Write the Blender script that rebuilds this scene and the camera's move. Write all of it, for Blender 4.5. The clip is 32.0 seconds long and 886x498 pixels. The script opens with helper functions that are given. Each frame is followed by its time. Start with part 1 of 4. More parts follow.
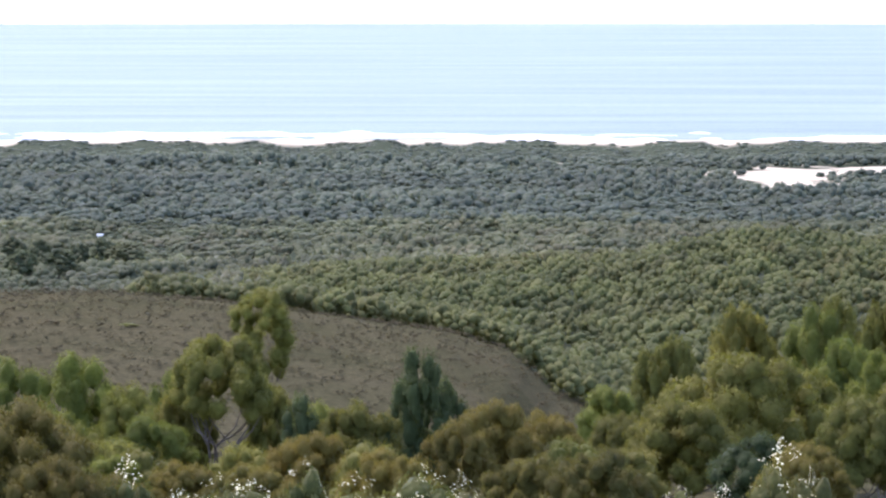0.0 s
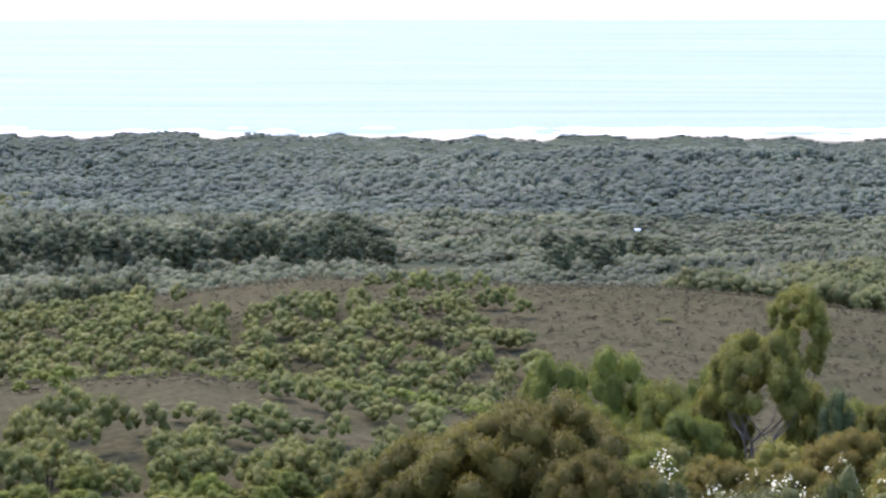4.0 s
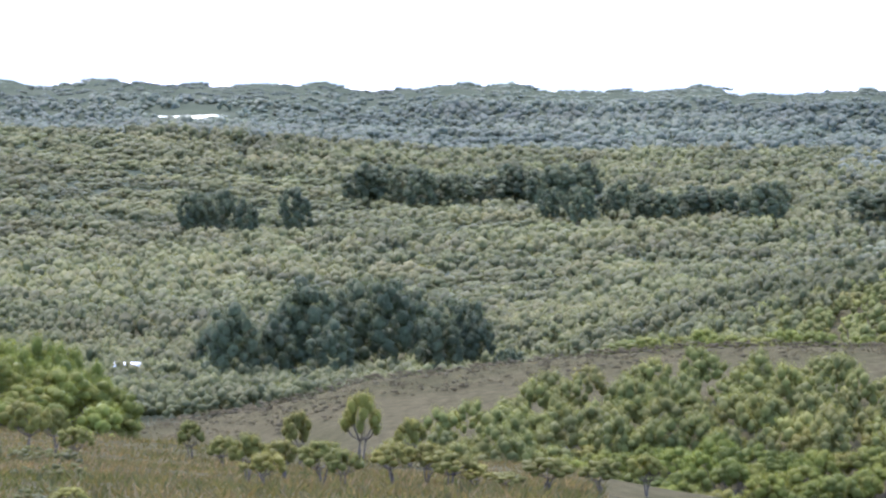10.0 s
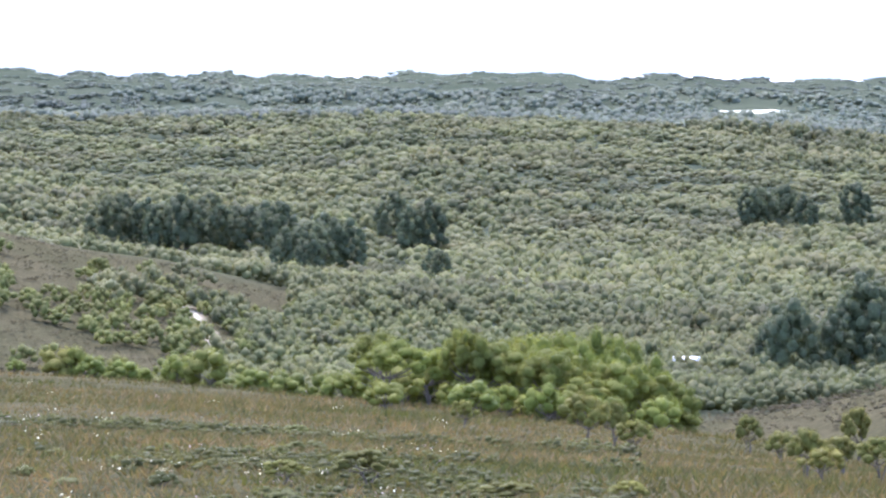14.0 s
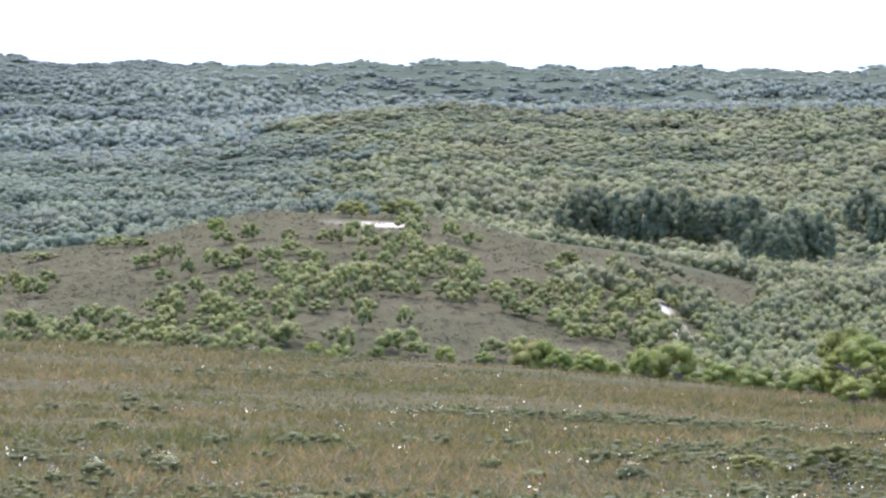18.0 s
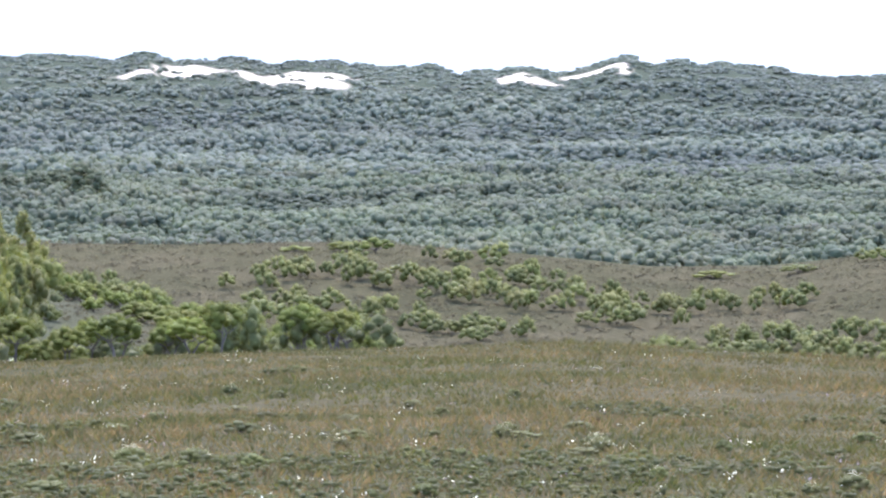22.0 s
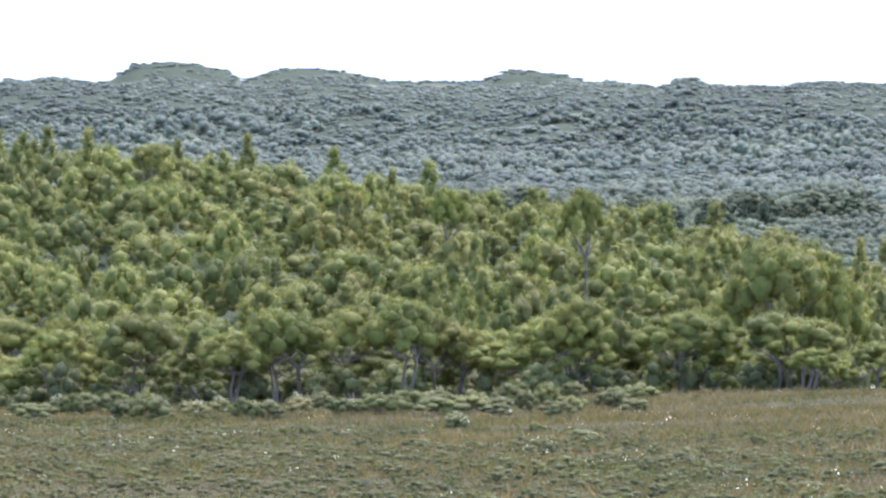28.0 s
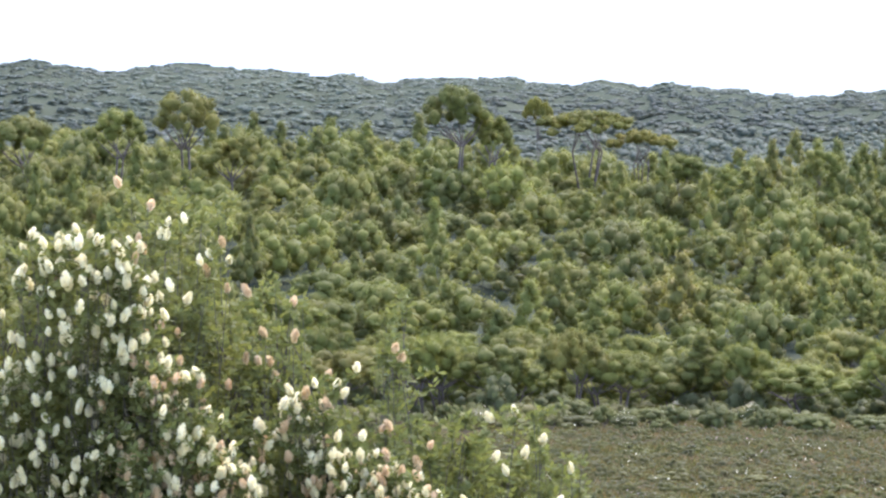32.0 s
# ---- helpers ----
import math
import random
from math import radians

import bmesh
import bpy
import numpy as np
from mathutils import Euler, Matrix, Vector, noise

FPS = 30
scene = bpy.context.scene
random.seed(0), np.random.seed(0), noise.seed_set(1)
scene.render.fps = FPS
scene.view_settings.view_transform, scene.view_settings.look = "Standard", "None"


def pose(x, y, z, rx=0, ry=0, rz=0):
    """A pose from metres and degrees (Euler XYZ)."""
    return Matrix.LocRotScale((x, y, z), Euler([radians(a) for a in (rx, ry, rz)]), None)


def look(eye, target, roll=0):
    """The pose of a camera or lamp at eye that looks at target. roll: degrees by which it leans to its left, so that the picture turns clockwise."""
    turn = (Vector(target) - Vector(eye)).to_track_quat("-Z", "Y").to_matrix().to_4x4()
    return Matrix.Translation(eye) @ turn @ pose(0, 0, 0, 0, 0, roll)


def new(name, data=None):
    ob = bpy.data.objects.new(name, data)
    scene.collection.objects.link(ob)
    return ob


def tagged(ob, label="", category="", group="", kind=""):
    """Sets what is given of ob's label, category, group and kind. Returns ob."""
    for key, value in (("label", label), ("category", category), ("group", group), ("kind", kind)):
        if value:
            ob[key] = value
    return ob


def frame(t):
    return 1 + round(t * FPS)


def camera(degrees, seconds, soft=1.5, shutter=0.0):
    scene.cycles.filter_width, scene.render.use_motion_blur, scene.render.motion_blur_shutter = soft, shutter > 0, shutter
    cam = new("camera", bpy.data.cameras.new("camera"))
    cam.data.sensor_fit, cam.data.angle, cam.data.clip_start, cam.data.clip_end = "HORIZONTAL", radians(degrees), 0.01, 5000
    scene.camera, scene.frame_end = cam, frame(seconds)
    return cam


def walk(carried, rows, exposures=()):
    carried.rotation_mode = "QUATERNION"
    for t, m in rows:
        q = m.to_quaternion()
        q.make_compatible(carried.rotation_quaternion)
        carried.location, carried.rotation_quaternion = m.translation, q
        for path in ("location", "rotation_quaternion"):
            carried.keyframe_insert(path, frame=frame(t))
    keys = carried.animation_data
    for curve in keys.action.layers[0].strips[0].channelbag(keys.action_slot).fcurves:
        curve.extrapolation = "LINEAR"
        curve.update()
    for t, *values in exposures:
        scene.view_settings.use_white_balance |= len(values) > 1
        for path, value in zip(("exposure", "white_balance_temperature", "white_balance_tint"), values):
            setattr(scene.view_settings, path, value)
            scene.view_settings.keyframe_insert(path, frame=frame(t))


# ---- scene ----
# Units: metres. Bearings B (to the left of the start) and drops D (below the level line) are in 1/9000 radian.
EYE = (0.0, 0.0, 70.0)
cam = camera(9.957, 32.0, soft=2.3)
PATH = [
    (0, -0.000, -3.350), (0.5, 0.923, -3.380), (1, 1.702, -3.418), (1.5, 2.420, -3.469), (2, 3.129, -3.483), (2.5, 3.854, -3.481),
    (4.5, 7.185, -3.405), (5, 8.558, -3.496), (5.5, 9.674, -3.572), (6, 10.605, -3.632), (6.5, 11.366, -3.684), (7, 11.957, -3.724),
    (7.5, 12.673, -3.596), (8, 13.422, -3.569), (8.5, 14.207, -3.685), (9, 14.976, -3.803), (9.5, 15.709, -3.867), (10, 16.630, -3.867),
    (10.5, 17.807, -3.845), (11, 18.880, -3.844), (11.5, 19.872, -3.888), (12, 20.649, -3.940), (12.5, 21.273, -3.996), (13, 21.887, -3.966),
    (13.5, 22.429, -3.939), (15.5, 24.414, -3.959), (16, 24.929, -3.981), (16.5, 25.687, -3.957), (17, 26.435, -3.934), (17.5, 27.193, -3.964),
    (18, 28.239, -3.996), (18.5, 29.524, -3.989), (19, 30.743, -3.992), (19.5, 31.981, -4.017), (20, 33.105, -4.040), (20.5, 34.224, -3.983),
    (21, 35.247, -3.833), (21.5, 36.018, -3.785), (22, 36.802, -3.855), (22.5, 37.637, -3.977), (23, 38.332, -4.029), (23.5, 38.574, -3.962),
    (24, 38.886, -3.804), (24.5, 39.118, -3.702), (25, 39.609, -3.622), (25.5, 40.471, -3.525), (26, 42.003, -3.511), (26.5, 43.406, -3.602),
    (28.5, 47.466, -3.477), (29, 48.488, -3.407), (29.5, 49.622, -3.307), (30, 50.857, -3.251), (30.5, 52.076, -3.184), (31, 53.268, -3.166),
    (31.5, 54.706, -3.266), (32, 55.974, -3.413),
]
walk(cam, [(t, pose(*EYE, 90 + tilt, 0, turn)) for t, turn, tilt in PATH],
     [(0, 2.16, 6450, 24), (5, 2.36, 6250, 25), (9, 2.68, 6100, 24), (13, 2.88, 6050, 24), (26, 2.88, 6050, 24), (29, 2.94, 6150, 24), (32, 2.84, 6350, 25)])

# ---- light ----
SUN_TURN, SUN_UP = 33.0, 56.0
world = bpy.data.worlds.new("sky")
scene.world = world
world.use_nodes = True
wn = world.node_tree.nodes
sky = wn.new("ShaderNodeTexSky")
sky.sky_type = "NISHITA"
sky.sun_disc = False
sky.sun_elevation, sky.sun_rotation = radians(SUN_UP), radians(-SUN_TURN)
sky.air_density, sky.dust_density, sky.ozone_density = 1.0, 1.0, 1.0
wn["Background"].inputs[1].default_value = 0.15
world.node_tree.links.new(sky.outputs[0], wn["Background"].inputs[0])
sun = new("sun", bpy.data.lights.new("sun", "SUN"))
sun.data.energy, sun.data.angle, sun.data.color = 1.15, radians(12), (1.0, 0.96, 0.88)
_s = Vector((-math.sin(radians(SUN_TURN)) * math.cos(radians(SUN_UP)), math.cos(radians(SUN_TURN)) * math.cos(radians(SUN_UP)), math.sin(radians(SUN_UP))))
sun.matrix_world = look(_s * 500, (0, 0, 0))


# ---- materials ----
def nodes_of(name):
    m = bpy.data.materials.new(name)
    m.use_nodes = True
    t = m.node_tree
    return m, t, t.nodes, t.links, t.nodes["Principled BSDF"]


def ramp(t, fac, stops):
    n = t.nodes.new("ShaderNodeValToRGB")
    e = n.color_ramp.elements
    while len(e) < len(stops):
        e.new(0.5)
    for el, (p, c) in zip(e, stops):
        el.position, el.color = p, (*c, 1)
    t.links.new(fac, n.inputs[0])
    return n.outputs[0]


def noise_out(t, scale, detail=4.0, rough=0.55, coords="pos", stretch=None):
    g = t.nodes.new("ShaderNodeNewGeometry").outputs["Position"] if coords == "pos" else t.nodes.new("ShaderNodeTexCoord").outputs["Object"]
    if stretch:
        mp = t.nodes.new("ShaderNodeMapping")
        mp.inputs["Scale"].default_value = stretch
        t.links.new(g, mp.inputs[0])
        g = mp.outputs[0]
    n = t.nodes.new("ShaderNodeTexNoise")
    n.inputs["Scale"].default_value, n.inputs["Detail"].default_value, n.inputs["Roughness"].default_value = scale, detail, rough
    t.links.new(g, n.inputs["Vector"])
    return n.outputs["Fac"]


def mix(t, fac, a, b, kind="MIX"):
    n = t.nodes.new("ShaderNodeMix")
    n.data_type, n.blend_type = "RGBA", kind
    for sock, v in ((n.inputs[0], fac), (n.inputs[6], a), (n.inputs[7], b)):
        if isinstance(v, (int, float)):
            sock.default_value = v
        elif isinstance(v, tuple):
            sock.default_value = (*v, 1)
        else:
            t.links.new(v, sock)
    return n.outputs[2]


def bump(t, bsdf, height, strength, dist):
    b = t.nodes.new("ShaderNodeBump")
    b.inputs["Strength"].default_value, b.inputs["Distance"].default_value = strength, dist
    t.links.new(height, b.inputs["Height"])
    t.links.new(b.outputs[0], bsdf.inputs["Normal"])


def leaf_material(name, young, old, dry, gloss=0.6, through_leaf=0.38, patch=0.12, own=0.5, grain=5.0, broad=0.35, relief=0.08, shade=0.78):
    """Foliage: colour by plant, by leaf clump and by patches of the land; leaves let some light through."""
    m, t, n, l, b = nodes_of(name)
    if own > 0:
        per = n.new("ShaderNodeObjectInfo").outputs["Random"]
    else:
        at = n.new("ShaderNodeAttribute")
        at.attribute_name = "tint"
        per, own = at.outputs["Fac"], 0.55
    isl = n.new("ShaderNodeNewGeometry").outputs["Random Per Island"]
    c = mix(t, ramp(t, isl, [(0.0, (0.35, 0.35, 0.35)), (1.0, (0.75, 0.75, 0.75))]), old, young)
    c = mix(t, ramp(t, noise_out(t, patch, 2), [(0.42, (0, 0, 0)), (0.66, (1, 1, 1))]), c, dry)
    c = mix(t, own, c, ramp(t, per, [(0.0, tuple(0.8 * v for v in old)), (0.3, tuple(1.2 * v for v in young)), (0.55, old), (0.8, young), (1.0, tuple(1.1 * v for v in dry))]))
    c = mix(t, 1.0, c, ramp(t, noise_out(t, broad, 3, 0.6), [(0.36, (shade, shade + 0.02, shade + 0.04)), (0.62, (1.16, 1.14, 1.08))]), "MULTIPLY")
    v = ramp(t, noise_out(t, grain, 3, 0.6), [(0.3, (0.84, 0.85, 0.84)), (0.7, (1.16, 1.16, 1.12))])
    c = mix(t, 1.0, c, v, "MULTIPLY")
    l.new(c, b.inputs["Base Color"])
    b.inputs["Roughness"].default_value = gloss
    b.inputs["Specular IOR Level"].default_value = 0.06
    tr = n.new("ShaderNodeBsdfTranslucent")
    l.new(mix(t, 1.0, c, (1.2, 1.25, 0.8), "MULTIPLY"), tr.inputs[0])
    mx = n.new("ShaderNodeMixShader")
    mx.inputs[0].default_value = through_leaf
    l.new(b.outputs[0], mx.inputs[1])
    l.new(tr.outputs[0], mx.inputs[2])
    l.new(mx.outputs[0], n["Material Output"].inputs[0])
    bump(t, b, noise_out(t, grain * 1.3, 3, 0.6), 0.6, relief)
    return m


def plain_material(name, a, b2, scale, rough=0.8, bump_d=0.02, bump_s=0.5):
    m, t, n, l, b = nodes_of(name)
    f = noise_out(t, scale, 5)
    l.new(ramp(t, f, [(0.3, a), (0.7, b2)]), b.inputs["Base Color"])
    b.inputs["Roughness"].default_value = rough
    bump(t, b, noise_out(t, scale * 4, 4), bump_s, bump_d)
    return m


M_LEAF = leaf_material("tree_leaves", (0.152, 0.162, 0.038), (0.076, 0.086, 0.028), (0.150, 0.129, 0.038))
M_BRIGHT = leaf_material("bright_leaves", (0.150, 0.169, 0.035), (0.093, 0.109, 0.030), (0.146, 0.134, 0.035), through_leaf=0.42)
M_OLIVE = leaf_material("olive_leaves", (0.158, 0.151, 0.037), (0.085, 0.090, 0.028), (0.156, 0.129, 0.035))
M_RUST = leaf_material("rusty_leaves", (0.141, 0.118, 0.032), (0.084, 0.081, 0.028), (0.157, 0.112, 0.030))
M_DARK = leaf_material("dark_leaves", (0.074, 0.088, 0.049), (0.055, 0.068, 0.040), (0.081, 0.086, 0.045), through_leaf=0.3)
# far scrub: aerial haze is put into the leaf colour, paler and bluer
M_HAZED_SCRUB = leaf_material("hazed_scrub_leaves", (0.116, 0.136, 0.102), (0.092, 0.110, 0.086), (0.122, 0.128, 0.096), through_leaf=0.40, patch=0.009, own=0.0, broad=0.008, grain=1.1, relief=0.2, shade=0.68)
# woods of the plain: leaf colours lightened and greyed to stand for haze
M_HAZED_PLAIN = leaf_material("hazed_plain_leaves", (0.135, 0.145, 0.085), (0.097, 0.109, 0.068), (0.140, 0.130, 0.083), through_leaf=0.40, patch=0.012, own=0.0, broad=0.009, grain=1.3, relief=0.2, shade=0.66)
M_HAZED_GREEN = leaf_material("hazed_green_leaves", (0.106, 0.126, 0.077), (0.076, 0.095, 0.062), (0.112, 0.114, 0.073), through_leaf=0.40, patch=0.012, own=0.0, broad=0.02, grain=1.3, relief=0.2, shade=0.66)
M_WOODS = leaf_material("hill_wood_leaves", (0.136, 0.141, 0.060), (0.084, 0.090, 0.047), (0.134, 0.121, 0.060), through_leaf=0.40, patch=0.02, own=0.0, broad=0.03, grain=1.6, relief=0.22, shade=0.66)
M_HILL = leaf_material("dark_hill_leaves", (0.125, 0.134, 0.052), (0.074, 0.084, 0.036), (0.117, 0.108, 0.049), patch=0.03, own=0.0, broad=0.05, grain=1.8, relief=0.22)
M_DEEP = leaf_material("deep_green_leaves", (0.066, 0.088, 0.036), (0.040, 0.058, 0.027), (0.070, 0.078, 0.034))
M_SHRUB = leaf_material("heath_shrub_leaves", (0.114, 0.118, 0.039), (0.071, 0.079, 0.030), (0.123, 0.105, 0.043), patch=0.05)
M_BARK = plain_material("grey_bark", (0.052, 0.039, 0.027), (0.105, 0.080, 0.057), 3.0)
M_SAND = plain_material("pale_sand", (0.62, 0.54, 0.42), (0.80, 0.73, 0.60), 0.3, 0.9)


def petal_material(name, a, b2):
    """Thin petals and stamens that the light shines through."""
    m, t, n, l, b = nodes_of(name)
    c = ramp(t, noise_out(t, 30.0, 4), [(0.3, a), (0.7, b2)])
    c = mix(t, 1.0, c, ramp(t, n.new("ShaderNodeObjectInfo").outputs["Random"], [(0.0, (0.86, 0.84, 0.76)), (1.0, (1.06, 1.06, 1.1))]), "MULTIPLY")
    l.new(c, b.inputs["Base Color"])
    b.inputs["Roughness"].default_value = 0.75
    b.inputs["Specular IOR Level"].default_value = 0.1
    tr = n.new("ShaderNodeBsdfTranslucent")
    l.new(c, tr.inputs[0])
    mx = n.new("ShaderNodeMixShader")
    mx.inputs[0].default_value = 0.5
    l.new(b.outputs[0], mx.inputs[1])
    l.new(tr.outputs[0], mx.inputs[2])
    l.new(mx.outputs[0], n["Material Output"].inputs[0])
    return m


M_PETAL = petal_material("cream_petals", (0.80, 0.74, 0.46), (0.88, 0.83, 0.60))
M_OLDPETAL = petal_material("faded_petals", (0.60, 0.44, 0.24), (0.78, 0.63, 0.40))
M_WHITE = plain_material("white_paint", (0.72, 0.72, 0.70), (0.82, 0.82, 0.80), 2.0, 0.5)
M_GREYROOF = plain_material("grey_metal_roof", (0.35, 0.36, 0.37), (0.45, 0.46, 0.47), 2.0, 0.4)


def grass_material():
    m, t, n, l, b = nodes_of("heath_grass")
    isl = n.new("ShaderNodeNewGeometry").outputs["Random Per Island"]
    c = ramp(t, isl, [(0.0, (0.070, 0.074, 0.028)), (0.3, (0.094, 0.086, 0.035)), (0.55, (0.134, 0.104, 0.048)), (0.8, (0.120, 0.086, 0.043)), (1.0, (0.180, 0.142, 0.086))])
    g = ramp(t, noise_out(t, 0.08, 5, 0.6), [(0.36, (0.60, 0.72, 0.42)), (0.50, (0.92, 0.88, 0.68)), (0.62, (1.12, 1.0, 0.84))])
    g2 = ramp(t, noise_out(t, 0.7, 3), [(0.35, (0.62, 0.68, 0.6)), (0.6, (1.1, 1.08, 1.05))])
    c = mix(t, 1.0, mix(t, 1.0, c, g, "MULTIPLY"), g2, "MULTIPLY")
    l.new(c, b.inputs["Base Color"])
    b.inputs["Roughness"].default_value = 0.7
    b.inputs["Specular IOR Level"].default_value = 0.15
    tr = n.new("ShaderNodeBsdfTranslucent")
    l.new(c, tr.inputs[0])
    mx = n.new("ShaderNodeMixShader")
    mx.inputs[0].default_value = 0.45
    l.new(b.outputs[0], mx.inputs[1])
    l.new(tr.outputs[0], mx.inputs[2])
    l.new(mx.outputs[0], n["Material Output"].inputs[0])
    return m


M_GRASS = grass_material()


def ground_material():
    """Heath, forest floor and sand, by the masks that the sheet carries."""
    m, t, n, l, b = nodes_of("ground")
    def mask(name):
        a = n.new("ShaderNodeAttribute")
        a.attribute_name = name
        return a.outputs["Fac"]
    heath = ramp(t, noise_out(t, 0.045, 6, 0.65), [(0.30, (0.048, 0.047, 0.027)), (0.46, (0.063, 0.059, 0.034)), (0.60, (0.074, 0.066, 0.040)), (0.75, (0.058, 0.055, 0.030))])
    fine = ramp(t, noise_out(t, 1.3, 6, 0.7), [(0.28, (0.50, 0.52, 0.48)), (0.72, (1.35, 1.3, 1.25))])
    heath = mix(t, 1.0, heath, fine, "MULTIPLY")
    wood = ramp(t, noise_out(t, 0.05, 5), [(0.3, (0.042, 0.052, 0.034)), (0.7, (0.064, 0.072, 0.048))])
    sand = ramp(t, noise_out(t, 0.1, 5), [(0.3, (0.40, 0.34, 0.25)), (0.7, (0.54, 0.47, 0.36))])
    c = mix(t, mask("wood"), heath, wood)
    c = mix(t, mask("sand"), c, sand)
    l.new(c, b.inputs["Base Color"])
    b.inputs["Roughness"].default_value = 0.9
    b.inputs["Specular IOR Level"].default_value = 0.0
    bump(t, b, noise_out(t, 1.1, 6, 0.7), 0.9, 0.4)
    return m


def sea_material():
    """Open water ruffled in long lanes by the wind."""
    m, t, n, l, b = nodes_of("sea_water")
    lanes = noise_out(t, 0.02, 6, 0.6, stretch=(0.12, 1.0, 1))
    l.new(ramp(t, lanes, [(0.3, (0.050, 0.082, 0.108)), (0.7, (0.066, 0.102, 0.128))]), b.inputs["Base Color"])
    l.new(ramp(t, lanes, [(0.3, (0.41, 0.41, 0.41)), (0.7, (0.35, 0.35, 0.35))]), b.inputs["Roughness"])
    b.inputs["IOR"].default_value = 1.333
    b.inputs["Specular IOR Level"].default_value = 0.088
    bump(t, b, noise_out(t, 0.09, 5, 0.6, stretch=(0.3, 1.0, 1)), 0.7, 1.4)
    return m


M_GROUND, M_SEA = ground_material(), sea_material()
M_FOAM = plain_material("sea_foam", (0.80, 0.82, 0.84), (0.9, 0.9, 0.9), 0.05, 0.9)


# ---- helpers for meshes ----
rng = np.random.default_rng(7)


def mesh_of(name, verts, faces, material, smooth=False, normals=None):
    """One mesh from arrays; faces all of one size."""
    verts, faces = np.asarray(verts, dtype=np.float32), np.asarray(faces, dtype=np.int32)
    me = bpy.data.meshes.new(name)
    k = faces.shape[1]
    me.vertices.add(len(verts))
    me.vertices.foreach_set("co", verts.ravel())
    me.loops.add(faces.size)
    me.loops.foreach_set("vertex_index", faces.ravel())
    me.polygons.add(len(faces))
    me.polygons.foreach_set("loop_start", np.arange(0, faces.size, k, dtype=np.int32))
    if smooth:
        me.polygons.foreach_set("use_smooth", np.ones(len(faces), dtype=bool))
    me.update(calc_edges=True)
    me.materials.append(material)
    if normals is not None:
        me.polygons.foreach_set("use_smooth", np.ones(len(faces), dtype=bool))
        me.normals_split_custom_set_from_vertices(np.asarray(normals, dtype=float).tolist())
    return me


def part(name, me, parent, label=""):
    ob = new(name, me)
    ob.parent = parent
    return tagged(ob, label) if label else ob


def stuff(name, me, label, category):
    return tagged(new(name, me), label, category, kind="stuff")


def ico():
    bm = bmesh.new()
    bmesh.ops.create_icosphere(bm, subdivisions=2, radius=1)
    v = np.array([p.co[:] for p in bm.verts])
    f = np.array([[p.index for p in q.verts] for q in bm.faces])
    bm.free()
    return v, f


ICO_V, ICO_F = ico()


def unit(v):
    return v / (np.linalg.norm(v, axis=-1, keepdims=True) + 1e-9)


def lumps(g, n):
    """Directions of the tufts that make up a lobe, most of them upward."""
    a = unit(g.normal(size=(n, 3)))
    a[:, 2] = np.where(g.uniform(size=n) < 0.75, np.abs(a[:, 2]), a[:, 2])
    return a


def lumpy(d, axes, depth):
    """Radius and normal of a lobe of tufts, in the directions d."""
    c = d @ axes.T
    near = c.max(1, keepdims=True)
    return 1 - depth * np.clip((1 - near) * 2.5, 0, 1), unit(d * 0.75 + 1.1 * (d - axes[c.argmax(1)]))


def interp(b, knots, k):
    a = np.array(knots, dtype=float)
    return np.interp(b, a[:, 0], a[:, k])


# ---- the lie of the land ----
NEAR = [(0, 68.3), (18, 66.4), (60, 61.5), (110, 57.0)]
FLOOR = [(0, 30), (250, 33), (330, 27), (480, 21), (600, 15), (750, 10), (900, 6.5), (1200, 3.2), (1650, 1.6), (1840, 1.0), (1875, -0.6), (1950, -4), (4950, -8)]
# bearing, distance and drop of each crest
HOME = [(-1600, 190, 960), (0, 200, 950), (700, 200, 1020), (1400, 200, 1085), (1950, 200, 1085), (2200, 200, 1045), (2450, 200, 996), (2700, 200, 984), (3022, 200, 964), (3622, 215, 905), (4236, 230, 855),
        (4936, 245, 817), (5570, 260, 770), (6054, 260, 787), (6804, 265, 818), (7600, 270, 836), (8400, 270, 836), (10500, 270, 836)]
BROWN_HILL = [(-700, 520, 1000), (-300, 520, 900), (-200, 520, 835), (-116, 520, 735), (0, 520, 692), (184, 520, 664), (384, 520, 634), (584, 520, 614), (784, 520, 612), (859, 520, 612),
              (1189, 520, 598), (1428, 520, 630), (1562, 520, 646), (1862, 520, 690), (2162, 520, 755), (2400, 520, 850), (2800, 520, 1000)]
SADDLE = [(500, 390, 1000), (900, 390, 840), (1100, 390, 800), (1412, 390, 757), (1762, 390, 782), (2162, 390, 792), (2336, 390, 810), (2736, 390, 860), (2950, 390, 930), (3200, 390, 1000)]
WOOD_HILL = [(-1600, 760, 560), (-784, 760, 555), (-556, 760, 532), (-346, 760, 588), (-100, 760, 600), (200, 760, 618), (450, 760, 660), (700, 760, 720)]
SAND_HILL = [(3100, 600, 850), (3600, 610, 770), (3900, 620, 715), (4100, 620, 655), (4276, 620, 626), (4436, 620, 580), (4736, 620, 566), (4850, 620, 586), (4936, 620, 612), (5200, 620, 655),
             (5412, 620, 655), (5612, 620, 633), (5920, 620, 602), (6320, 620, 608), (6541, 620, 604), (6900, 620, 612), (7300, 620, 660), (8000, 620, 760)]
FOREST_HILL = [(5700, 450, 1050), (5900, 450, 900), (6064, 450, 835), (6350, 450, 750), (6554, 450, 705), (6804, 450, 640), (7200, 450, 585), (7500, 450, 540), (7800, 450, 495), (8400, 450, 500),
               (9000, 450, 450), (10500, 450, 440)]
